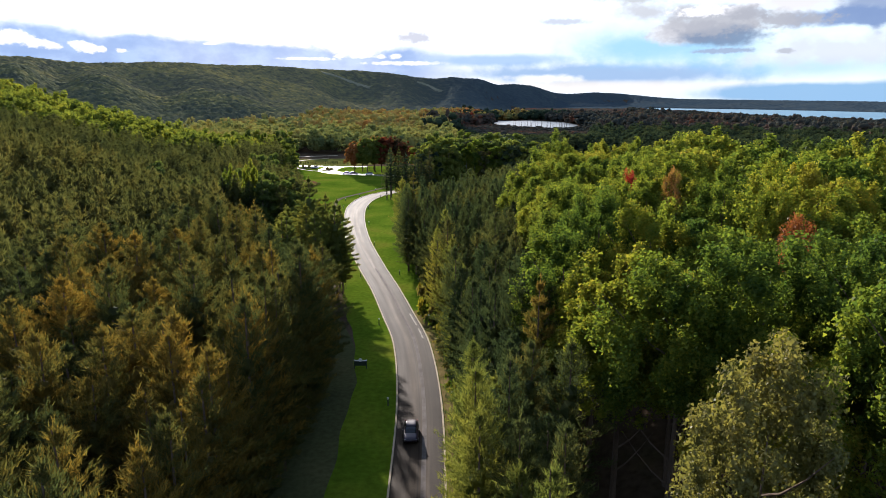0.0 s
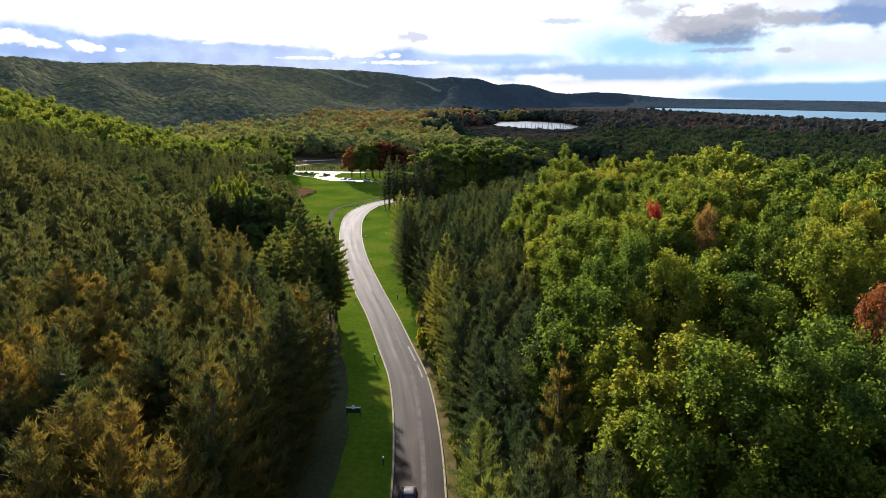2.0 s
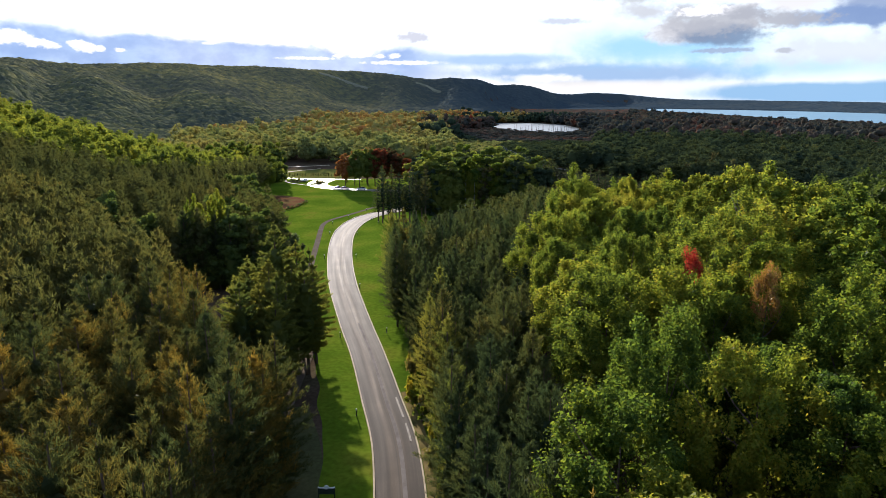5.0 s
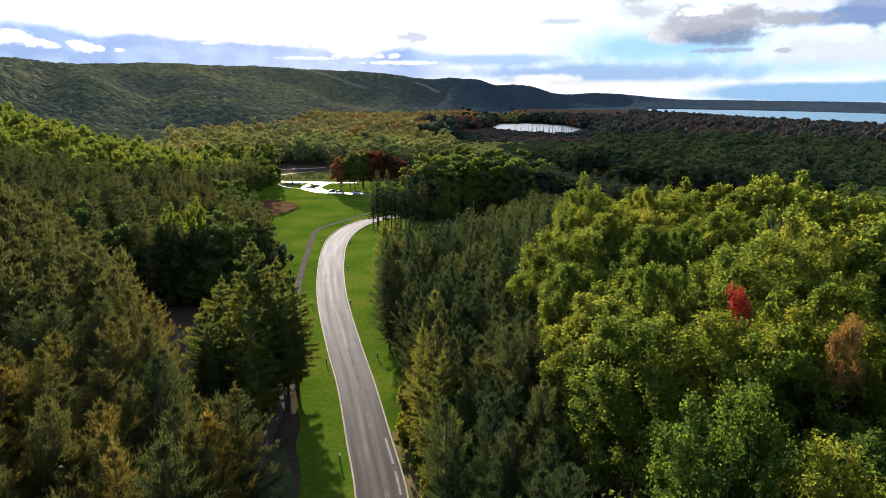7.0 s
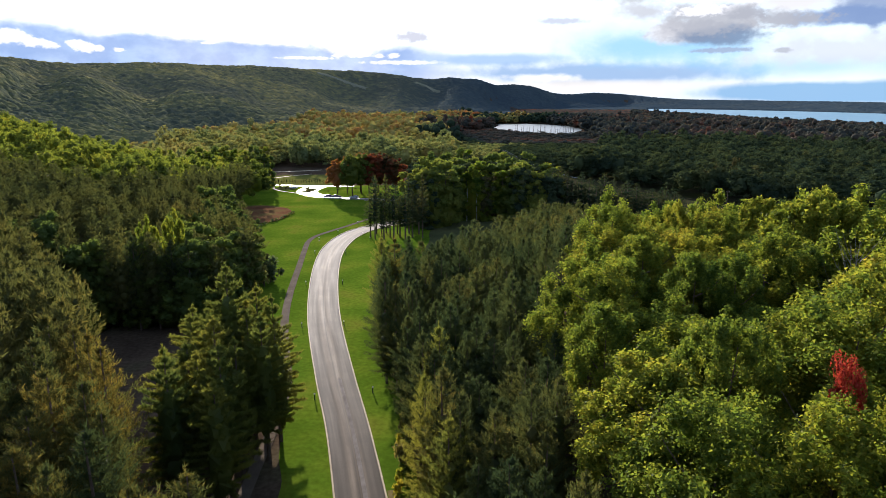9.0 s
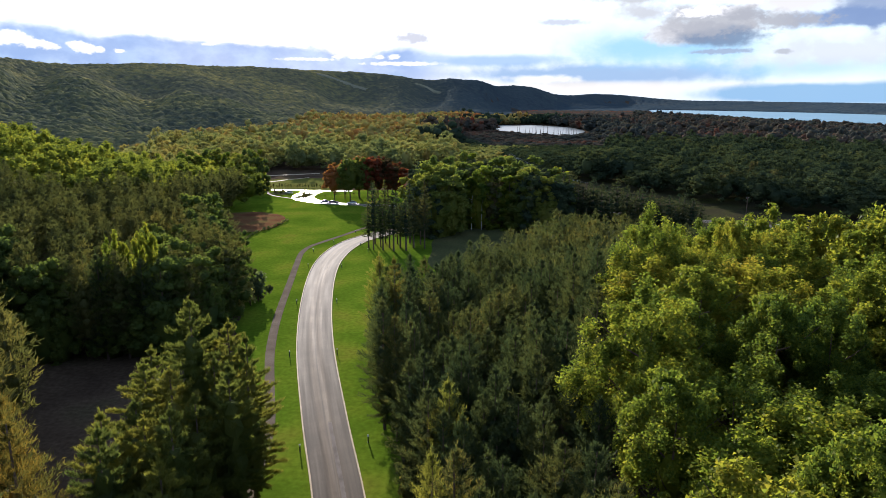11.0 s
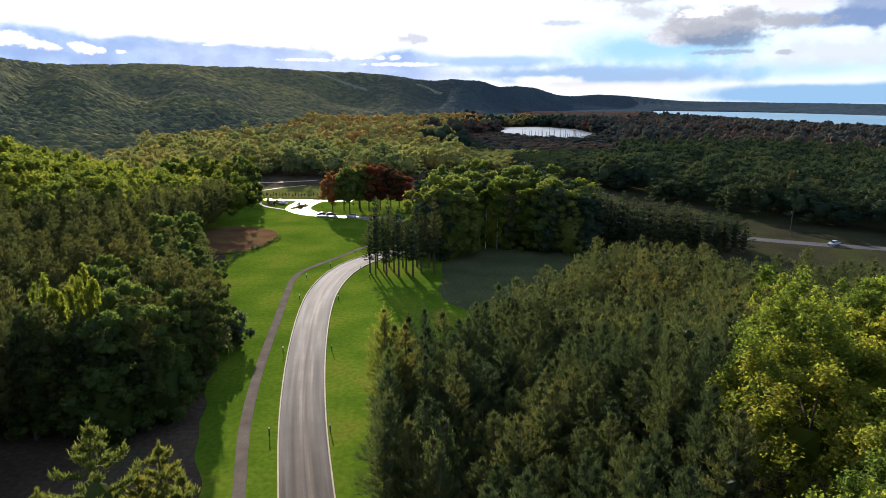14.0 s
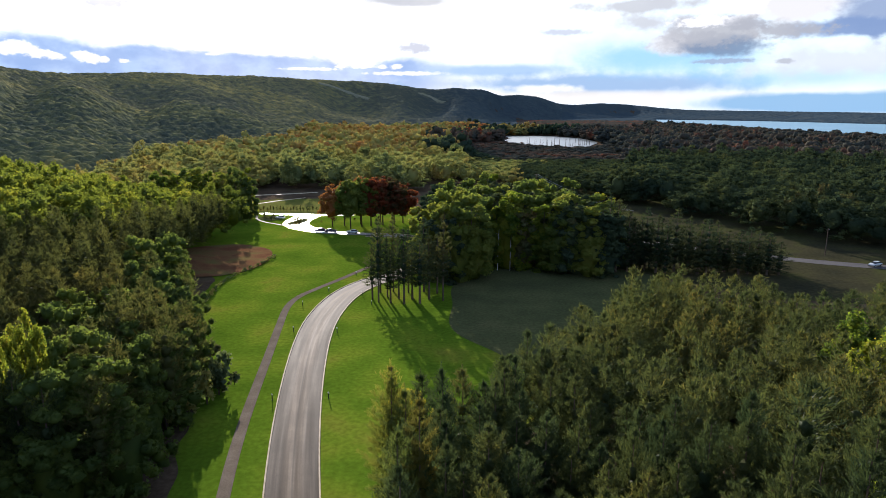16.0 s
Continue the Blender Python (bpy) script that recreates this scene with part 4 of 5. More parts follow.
for i in range(3):
    data = pine_crown(rng, 23.0, 6.5, 2.7, 15, 5, 4, 20, 0.58, 0.16, 0.6, 0.30)
    BEND_KINDS.append((make_mesh("trunk", *pine_trunk(rng, 23.0, 8.0, 0.26), M_BARK), make_mesh("crown", *data, M_PINE_GREEN), make_mesh("crown", *data, M_PINE_DEEP)))
LEAF_KINDS, LEAF_FINE = [], []
for i in range(3):
    b, r = 7.0, 4.7 + 0.4 * i
    LEAF_KINDS.append((make_mesh("trunk", *leaf_trunk(rng, 23.0, b, r), M_BARK), dome_crown(rng, 23.0, b, r, 80, 10000, 0.38, (0.09, 0.21), 0.4, 0.33, -0.55, 1.45, (0.35, 1.4))))
for i in range(5):
    b, r = 6.0, 4.5 + 0.35 * i
    LEAF_FINE.append((make_mesh("trunk", *leaf_trunk(rng, 23.0, b, r), M_BARK), dome_crown(rng, 23.0, b, r, 105 + 8 * i, 32000, 0.20, (0.06, 0.17), 0.32, 0.26, -0.55, 1.55, (0.25, 1.45))))
LOW_KINDS, LOW_DATA = [], []
for i in range(4):
    LOW_DATA.append(dome_crown(rng, 23.0, -7.0, 4.9, 60, 3600, 0.5, (0.15, 0.30), low=-0.6, flat=1.0, spread=(0.6, 1.25)))
    LOW_KINDS.append((make_mesh("trunk", *leaf_trunk(rng, 23.0, 3.0, 4.5), M_BARK), make_mesh("crown", *LOW_DATA[i], (M_CLUMP, M_CLUMP, M_DARK, M_LEAF)[i])))
LEAF_CROWNS = {}
LEAF_FAR = [dome_crown(rng, 20.0, -2.0, 5.2, 22, 1350, 0.52, (0.18, 0.36), 0.55, 0.45, -0.6, 1.0, (0.6, 1.25)) for i in range(8)]
LEAF_WIDE = [dome_crown(rng, 20.0, -1.0, 5.4, 5, 40, 1.0, (0.40, 0.62), 0.9, 0.75, -0.2, 1.1) for i in range(9)]


def tree(name, trunk, crown, label, category, group, x, y, s, sz, turn):
    ob = new(name)
    part("trunk", trunk, ob)
    part("crown", crown, ob)
    ob.matrix_basis = Matrix.LocRotScale((x, y, float(height(x, y)) - 0.05), Euler((0, 0, turn)), (s, s, sz))
    return tagged(ob, label, category, group)


def stuff(name, spots, kinds, mat, label, category, heights, widths):
    """Many far trees joined into one."""
    V, F, k = [], [], 0
    for (x, y), hh, ww in zip(spots, heights, widths):
        v, f = kinds[rng.integers(len(kinds))]
        a = rng.uniform(0, 6.28)
        c, s = math.cos(a) * ww, math.sin(a) * ww
        V.append(np.c_[v[:, 0] * c - v[:, 1] * s + x, v[:, 0] * s + v[:, 1] * c + y, v[:, 2] * hh + float(height(x, y))])
        F.append(f + k)
        k += len(v)
    V, F = np.vstack(V), np.vstack(F)
    me = bpy.data.meshes.new(name)
    me.vertices.add(len(V))
    me.vertices.foreach_set("co", V.ravel())
    n = F.shape[1]
    me.loops.add(F.size)
    me.loops.foreach_set("vertex_index", F.ravel().astype(np.int32))
    me.polygons.add(len(F))
    me.polygons.foreach_set("loop_start", np.arange(0, F.size, n, dtype=np.int32))
    me.polygons.foreach_set("use_smooth", np.ones(len(F), bool))
    me.materials.append(mat)
    me.update(calc_edges=True)
    me.validate()
    return tagged(new(name, me), label, category, kind="stuff")


# pine plantations
PINES_LEFT = [(-17.6, 15), (-17.6, 82), (-22, 94), (-30, 106), (-42, 122), (-61, 149), (-84, 172), (-116, 180), (-150, 172), (-116, 100), (-70, 15)]
PINES_LEFT_BACK = [(-45, 199), (-43, 186), (-43, 174), (-53, 168), (-92, 165), (-150, 172), (-205, 200), (-198, 215), (-150, 234), (-99, 234), (-90, 262), (-83, 284), (-84, 330), (-78, 316), (-75, 286), (-71, 260), (-61, 234), (-50, 216)]
PINES_RIGHT = [(2.5, 20), (2.5, 70), (0.8, 100), (-6, 135), (-12, 162), (-12, 174), (0, 180), (12, 191), (25, 209), (38, 219), (50, 207), (70, 200), (80, 180), (45, 160), (24, 148), (13.5, 120), (11.5, 92), (10, 40), (10, 20)]
left, back, right_p = scatter(rng, PINES_LEFT, 5.1), scatter(rng, PINES_LEFT_BACK, 4.7), scatter(rng, PINES_RIGHT, 3.9)
right_p = right_p[np.hypot(right_p[:, 0] - 8.8, right_p[:, 1] - 54.0) > 2.6]      # room for a golden pine
pines = np.vstack([left, right_p])
edge_y = np.arange(34, 93, 3.2)
pines = np.vstack([pines, np.c_[-18.0 + rng.uniform(-0.7, 0.5, len(edge_y)), edge_y]])
near_rank = np.abs(pines[:, 0] + 4) * 1.2 + np.abs(pines[:, 1] - 85) * 0.5
order = np.argsort(near_rank)
close = np.hypot(pines[:, 0], np.minimum(np.abs(pines[:, 1] - 45), np.abs(pines[:, 1] - 110)) * 0.8)
for i in order[:290]:
    x, y = pines[i]
    right_side = x > -12
    rim = x > -25 or (not right_side and y > 85 - (x + 19) * 1.1) if not right_side else x < np.interp(y, [20, 100, 135, 163, 180], [7, 5, -1, -6, 2])
    if rim:
        t, c = (PALE_KINDS if right_side and rng.random() < 0.3 else GREEN_KINDS if right_side else RIM_KINDS)[rng.integers(3)]
    else:
        t, warm, green = (PINE_FINE if close[i] < 52 else PINE_KINDS)[rng.integers(4)]
        c = green if right_side else warm
    s = rng.uniform(0.85, 1.2) * (0.92 if right_side else 1.18 if rim else 1.25)
    top = 0.98 if not right_side else (0.86 if y < 110 else 0.84)
    tree("pine_tree", t, c, PINE_LABEL, "tree", "plantation pines", x, y, s, top * rng.uniform(0.86, 1.07), rng.uniform(0, 6.28))
rest = pines[order[290:]]
east = rest[:, 0] > -12
for k, kinds, mat, top in ((~east, PINE_FAR, M_PINE_FAR, 0.97), (east, PINE_MID, M_PINE_GREEN, 0.85)):
    stuff("pine_plantation", rest[k], kinds, mat, "dense plantation of dark green pines", "trees", top * rng.uniform(0.88, 1.08, k.sum()), rng.uniform(0.9, 1.25, k.sum()))
rim = (back[:, 1] < 182) | (back[:, 0] > -72)
round_ones = rim & (rng.random(len(back)) < 0.6)
stuff("leafy_woods", back[round_ones], LOW_DATA, M_CLUMP, "dark rounded leafy trees at the rim of the plantation", "trees", 0.8 * rng.uniform(0.85, 1.1, round_ones.sum()), rng.uniform(0.75, 1.0, round_ones.sum()))
for k, kinds in ((rim & ~round_ones, PINE_LOW), (~rim, PINE_MID)):
    stuff("pine_plantation", back[k], kinds, M_PINE_FAR, "shaded pine plantation behind the clearing", "trees", np.where(back[k][:, 0] > -75, 0.84, 0.86) * rng.uniform(0.88, 1.06, k.sum()), rng.uniform(0.9, 1.25, k.sum()))
# a few tall pines stand alone at the lawn's rim
for x, y, s in [(-28.0, 131.5, 1.12), (-24.6, 128.5, 1.05), (-31.5, 127, 1.2), (-22.6, 133, 0.95), (-27.0, 123, 1.15), (-33.5, 133, 1.1), (-21.2, 128.5, 0.9), (-25.5, 136, 1.0), (-24.0, 121, 1.0), (-29.8, 121, 1.1), (-26.8, 116.5, 1.0), (-23.6, 115, 0.9), (-30.0, 115.5, 1.0), (-28.0, 111.5, 0.9), (-21.6, 124, 0.95), (-22.9, 110.5, 0.9), (-26.6, 134.5, 1.0)]:
    t, c = LONE_KINDS[rng.integers(3)]
    tree("pine_tree", t, c, "tall open-crowned pine at the rim of the lawn", "tree", "pines beside the footpath", x, y, s, rng.uniform(0.76, 0.90) + (0.26 if s == 1.12 else 0), rng.uniform(0, 6.28))
# one pine at the lawn's rim has turned golden
tree("pine_tree", LONE_KINDS[1][0], make_mesh("crown", *pine_crown(rng, 23.0, 5.0, 3.2, 15, 6, 6, 30, 0.44, 0.17, 0.5), M_PINE_GOLD), "pine with golden brown needles at the rim of the lawn", "tree", "pines beside the footpath", -7.4, 158.5, 0.85, 0.97, 1.0)
FIELD_KINDS = [(make_mesh("trunk", *pine_trunk(rng, 23.0, 5.0, 0.26), M_BARK), make_mesh("crown", *pine_crown(rng, 23.0, 1.0 + i, 3.0, 15, 5, 4, 11, 0.8, 0.15, 0.5), M_PINE_DEEP)) for i in range(3)]
tree("pine_tree", LONE_KINDS[0][0], make_mesh("crown", *pine_crown(rng, 23.0, 3.0, 3.4, 15, 6, 6, 30, 0.5, 0.17, 0.5), M_PINE_GOLD), "pine with golden brown needles among green pines", "tree", "plantation pines", 8.8, 55.0, 0.8, 0.97, 2.0)
# pine row at the bend
for i, (x, y) in enumerate([(-23.2, 260), (-21.4, 257.5), (-19.6, 262), (-18.4, 257), (-16.6, 260.5), (-15.0, 256), (-13.2, 260), (-11.2, 256.5), (-9.0, 260), (-18.5, 267), (-14.5, 266), (-10.5, 267), (-21.8, 266), (-7, 265), (-5.5, 259)]):
    t, bright, dull = BEND_KINDS[i % 3]
    c = bright if i % 3 == 0 else dull
    tree("pine_tree", t, c, "slender pine with a bare lower trunk beside the bend", "tree", "pines at the bend", x, y, rng.uniform(0.75, 1.2), rng.uniform(0.58, 0.98), i)
# dark pine row in front of the field
for i in range(36):
    x = 42 + (i // 2) * 2.9
    t, c = FIELD_KINDS[i % 3]
    tree("pine_tree", t, c, "dark pine in a row in front of the field", "tree", "pines along the field", x + rng.uniform(-0.8, 0.8), 289 + (i % 2) * 6 - i * 0.12 + rng.uniform(-2, 2), rng.uniform(1.1, 1.6), rng.uniform(0.8, 1.2) * (0.86 - 0.011 * i), i)

# leafy trees
LEAF_RIGHT = [(13, 22), (12, 60), (14, 95), (16.5, 118), (26, 146), (42, 153), (75, 175), (120, 190), (126, 110), (60, 22)]
leafy = scatter(rng, LEAF_RIGHT, 7.2)
names = {"green": ("broad green leafy tree in early autumn", M_LEAF), "yellow": ("leafy tree turned golden yellow", M_YELLOW), "lime": ("broad yellow-green leafy tree in early autumn", M_LIME), "red": ("maple turned dull red", M_RED), "crimson": ("small maple turned bright crimson", M_CRIMSON), "orange": ("leafy tree turned rusty orange", M_ORANGE), "pale": ("pale olive leafy tree in early autumn", M_PALE), "dull": ("dull green leafy tree beside red maples", M_CLUMP)}


def leafy_tree(x, y, hue, s, sz, group, label="", fine=False):
    kinds = LEAF_FINE if fine else LEAF_KINDS
    k = int(rng.integers(len(kinds)))
    if (fine, k, hue) not in LEAF_CROWNS:
        LEAF_CROWNS[(fine, k, hue)] = make_mesh("crown", *kinds[k][1], names[hue][1])
    tree("leafy_tree", kinds[k][0], LEAF_CROWNS[(fine, k, hue)], label or names[hue][0], "tree", group, x, y, s, sz, rng.uniform(0, 6.28))


CREST_CROWN = dome_crown(rng, 23.0, 16.5, 1.9, 20, 3600, 0.19, (0.10, 0.34), 0.3, 0.15, -0.5, 1.2, (0.2, 2.1))
SPECIAL = [(14.4, 25.4, "pale", 0.8, 1.02), (41.0, 70.5, "yellow", 0.8, 1.1), (26.8, 73.8, "orange", 0.5, 0.99), (28.0, 49.0, "orange", 0.6, 0.94), (25.4, 85.4, "crimson", 0.5, 0.92)]
leafy = leafy[np.hypot(leafy[:, 0] - 42.2, leafy[:, 1] - 109.5) > 4.2]
leafy = leafy[np.min([np.hypot(leafy[:, 0] - q[0], leafy[:, 1] - q[1]) / (1.6 + 3 * q[3]) for q in SPECIAL], axis=0) > 1]
rank = np.argsort(leafy[:, 0] + 0.3 * np.abs(leafy[:, 1] - 80))
for i, (x, y) in enumerate(leafy[rank[:140]]):
    leafy_tree(x, y, "lime" if y + rng.normal() * 9 > 90 else "green", rng.uniform(0.8, 1.25), rng.uniform(0.78, 1.08), "leafy trees on the slope", fine=x < 42)
for x, y, hue, wide, tall in SPECIAL:
    if hue in ("yellow", "pale"):
        leafy_tree(x, y, hue, wide, tall, "leafy trees on the slope", fine=True)
    else:
        tree("leafy_tree", LEAF_FINE[0][0], make_mesh("crown", *CREST_CROWN, names[hue][1]), names[hue][0], "tree", "leafy trees on the slope", x, y, wide, tall, rng.uniform(0, 6.28))
for x, y, wide, tall in ((22.6, 81.2, 0.8, 0.86), (27.2, 80.6, 0.85, 0.88), (24.8, 78.0, 0.8, 0.84)):      # green trees placed to hide the red maple's lower part from the camera
    leafy_tree(x, y, "green", wide, tall, "leafy trees on the slope", fine=True)
ts = np.linspace(0, 1, 6)
pieces = [tube(np.c_[0.4 * ts ** 2, 0.2 * ts, 22.5 * ts], 0.17 * (1 - 0.9 * ts), 6)]
for i in range(60):
    a, z, L = rng.uniform(0, 6.28), rng.uniform(11, 21), rng.uniform(1.5, 3.6)
    t = np.linspace(0, 1, 4)
    foot = rng.uniform(0.0, 1.2)
    pieces.append(tube(np.c_[np.cos(a) * (foot + L * 0.55 * t), np.sin(a) * (foot + L * 0.55 * t), z + L * t ** 1.3], 0.030 * (1 - 0.75 * t), 3))
bare = new("bare_tree", make_mesh("bare_tree", *join(pieces), M_GREY_BARK))
bare.matrix_basis = pose(42.2, 111.3, float(height(42.2, 111.3)) - 0.05)
tagged(bare, "bare grey tree among the green leafy trees", "tree")
far_leafy = leafy[rank[140:]]
stuff("leafy_woods", far_leafy, LEAF_FAR, M_SLOPE, "green leafy woods on the slope", "trees", rng.uniform(1.0, 1.2, len(far_leafy)), rng.uniform(0.9, 1.2, len(far_leafy)))
for x, y, s, sz in [(43.5, 178, 1.0, 0.93), (39.5, 168, 0.8, 0.9)]:
    leafy_tree(x, y, "green", s, sz, "leafy trees among the pines")
for x in (-49.5, -53, -56.5, -60, -63.5, -67):
    t, c = GREEN_KINDS[rng.integers(3)]
    tree("pine_tree", t, c, "dark pine at the front of the shaded plantation", "tree", "pines at the clearing", x, 172 + rng.uniform(-1, 1), rng.uniform(0.9, 1.1), rng.uniform(0.8, 0.9), x)
leafy_tree(-54.0, 177, "green", 0.5, 1.0, "leafy trees at the plantation's rim", "bright green leafy tree at the plantation's rim")
leafy_tree(-59.4, 177, "green", 0.5, 0.94, "leafy trees at the plantation's rim", "bright green leafy tree at the plantation's rim")
leafy_tree(-9.5, 178, "yellow", 0.62, 0.62, "leafy trees among the pines")
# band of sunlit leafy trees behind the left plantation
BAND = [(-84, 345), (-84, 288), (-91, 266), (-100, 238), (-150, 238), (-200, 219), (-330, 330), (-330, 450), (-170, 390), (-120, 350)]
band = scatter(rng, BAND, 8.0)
stuff("leafy_woods", band, LEAF_FAR, M_LEAF_SUNLIT, "sunlit yellow-green leafy woods on the hillside", "trees", rng.uniform(0.92, 1.18, len(band)), rng.uniform(0.9, 1.2, len(band)))
# red and orange group by the car park
for x, y, hue, s, sz in [(-50.4, 360, "orange", 1.0, 0.76), (-46, 363, "orange", 1.0, 0.80), (-42.5, 356, "dull", 1.2, 0.92), (-38.7, 361, "dull", 1.2, 0.93), (-40, 368, "orange", 1.1, 0.86), (-35.0, 362, "red", 1.25, 0.87), (-30.5, 365, "red", 1.3, 0.87), (-26, 367, "red", 1.25, 0.82), (-32, 371, "red", 1.2, 0.85), (-22.5, 370, "red", 1.1, 0.74)]:
    if (hue, "park") not in LEAF_CROWNS:
        LEAF_CROWNS[(hue, "park")] = make_mesh("crown", *dome_crown(rng, 23.0, 1.0, 5.4, 60, 4600, 0.48, (0.14, 0.30), low=-0.55, flat=1.0, spread=(0.6, 1.25)), names[hue][1])
    tree("leafy_tree", LEAF_KINDS[0][0], LEAF_CROWNS[(hue, "park")], names[hue][0], "tree", "autumn trees by the car park", x, y, s, sz, rng.uniform(0, 6.28))
# dark clump behind the pines at the bend
CLUMP_AREA = [(-10, 272), (1.6, 278), (12, 293), (26, 286), (39, 278), (46, 292), (48, 305), (32, 345), (4, 352), (-9, 330)]
clump_spots = scatter(rng, CLUMP_AREA, 5.8)
for x, y in clump_spots:
    k = 3 if rng.random() < 0.08 else int(rng.integers(3))
    tree("leafy_tree", LOW_KINDS[k][0], LOW_KINDS[k][1], "full-crowned dark green leafy tree in shade", "tree", "trees behind the bend", x, y, rng.uniform(1.05, 1.4), rng.uniform(0.82, 1.08), rng.uniform(0, 6.28))
for x, y in scatter(rng, [(-126, 362), (-101, 358), (-92, 366), (-89, 378), (-93, 392), (-124, 392)], 6.0):
    k = (0, 3, 1)[int(rng.integers(3))]
    tree("leafy_tree", LOW_KINDS[k][0], LOW_KINDS[k][1], "full green leafy tree at the end of the car park", "tree", "trees beside the car park", x, y, rng.uniform(0.8, 1.0), rng.uniform(0.85, 1.0), rng.uniform(0, 6.28))

# far woods: crowns thinning out with distance, across the seen sector


def canopy(name, az0, az1, r0, r1, cols, rows_n, cell, mat, label, tallness):
    """A closed wood seen from afar: rounded crowns, each on its own jittered spot."""
    a, r = np.meshgrid(np.radians(np.linspace(az0, az1, cols)), np.geomspace(r0, r1, rows_n), indexing="ij")
    x, y = r * np.sin(a), r * np.cos(a)
    ci, cj = np.floor(x / cell).astype(int), np.floor(y / cell).astype(int)
    top = np.zeros(x.shape)
    for di in (-1, 0, 1):
        for dj in (-1, 0, 1):
            u, v = ci + di, cj + dj
            h1, h2, h3 = (np.modf(np.abs(np.sin(u * p + v * q + k)) * 43758.5453)[0] for p, q, k in ((12.9898, 78.233, 0.1), (39.425, 11.135, 0.7), (73.156, 52.235, 1.9)))
            d2 = (x - (u + 0.2 + 0.6 * h1) * cell) ** 2 + (y - (v + 0.2 + 0.6 * h2) * cell) ** 2
            rad = cell * (0.55 + 0.35 * h3)
            top = np.maximum(top, (tallness * (0.55 + 0.45 * h3)) * np.sqrt(np.clip(1 - d2 / rad ** 2, 0, 1)) ** 0.7)
    z = height(x, y) + np.where(top < 2, 2, top)
    z = np.where(height(x, y) < -1.0, height(x, y) - 3, z)              # none on the water
    edge = (np.arange(rows_n) == 0) | (np.arange(rows_n) == rows_n - 1)
    z[:, edge] = height(x, y)[:, edge] - 1
    ob = new(name, make_mesh(name, np.stack([x, y, z], -1).reshape(-1, 3), grid_faces(cols, rows_n)[:, ::-1], mat, True))
    return tagged(ob, label, "trees", kind="stuff")


polar = []
r = 345.0
while r < 1860:
    step = 9.6 + max(0, r - 500) * 0.0022
    n = int(radians(78) * r / step)
    a = np.radians(np.linspace(-39, 39, n) + rng.uniform(-0.5, 0.5, n) * 78 / n)
    rr = r + rng.uniform(-0.45, 0.45, n) * step
    polar.append(np.c_[rr * np.sin(a), rr * np.cos(a), np.full(n, step)])
    r += step * 0.9
woods = np.vstack(polar)
az_w, r_w = np.degrees(np.arctan2(woods[:, 0], woods[:, 1])), np.hypot(woods[:, 0], woods[:, 1])
shore = np.interp(az_w, SHORE_AZ, SHORE_R)
keep = np.interp(az_w, AZ, FAR) * 1.05 > r_w
keep &= ~((az_w > 17.4) & (r_w > shore) & (r_w < np.interp(az_w, AZ, NEAR)))
keep &= ~(((woods[:, 0] - 148) / 70) ** 2 + ((woods[:, 1] - 1080) / 214) ** 2 < 1)
keep &= ~((woods[:, 1] < 480) & (woods[:, 0] > -125) & (woods[:, 0] < -20))
keep &= ~((woods[:, 1] < 520) & (woods[:, 0] > -20) & (woods[:, 0] < np.interp(woods[:, 1], [312, 322, 335, 352, 380, 415, 450, 520], [158, 146, 130, 115, 105, 94, 60, 20])))
keep &= ~((r_w < 385) & (woods[:, 0] < 60))
keep &= (r_w < 1420) | (az_w > 16)
keep &= rng.random(len(woods)) > 0.12
keep &= r_w < np.interp(az_w, [-40, -25, -21, -16, -12, -8], [470, 480, 600, 830, 1050, 1900])
woods, az_w, r_w, shore = woods[keep], az_w[keep], r_w[keep], shore[keep]
tall = rng.uniform(0.55, 1.15, len(woods)) * np.where(rng.random(len(woods)) < 0.15, 0.7, 1.0)
line = (40 - 50 * woods[:, 1] / 1120) / 20
tall = np.where((az_w > 1.5) & (az_w < 13) & (woods[:, 1] < 1000) & (woods[:, 1] > 450), np.minimum(tall, np.maximum(line * 0.72, 0.25)), tall)
tall = np.where((az_w > 16) & (r_w > shore - 420) & (r_w < shore), np.minimum(tall, 0.68), tall)
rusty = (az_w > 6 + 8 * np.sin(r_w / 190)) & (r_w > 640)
# these woods take the leaf colour that has cloud shade in it
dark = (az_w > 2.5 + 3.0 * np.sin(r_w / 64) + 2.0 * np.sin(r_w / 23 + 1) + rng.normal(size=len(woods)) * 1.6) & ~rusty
for lo, hi, pick, kinds, mat, what in ((0, 640, ~dark, LEAF_FAR, M_WOODS, "mixed green and yellowing woods in the valley"), (0, 640, dark, LEAF_FAR, M_DARK, "woods behind the field, darkened for cloud shade"),
                                       (640, 1900, ~rusty & ~dark, LEAF_WIDE, M_WOODS, "autumn woods across the valley floor"), (640, 1900, dark, LEAF_WIDE, M_DARK, "woods round the pond, darkened for cloud shade"),
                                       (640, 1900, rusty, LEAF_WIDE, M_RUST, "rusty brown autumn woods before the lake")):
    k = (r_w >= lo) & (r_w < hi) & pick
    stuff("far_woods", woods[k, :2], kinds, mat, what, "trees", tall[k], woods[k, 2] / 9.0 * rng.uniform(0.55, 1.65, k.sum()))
maples = np.c_[rng.uniform(8, 52, 46), rng.uniform(1010, 1240, 46)]
stuff("far_woods", maples, LEAF_WIDE, M_RED, "patch of red maples beside the pond", "trees", rng.uniform(0.75, 1.05, 46), rng.uniform(0.8, 1.2, 46))
canopy("hill_woods", -40, -20.5, 455, 830, 420, 170, 8.0, M_VALLEY, "shaded woods in the valley behind the plantation", 11)
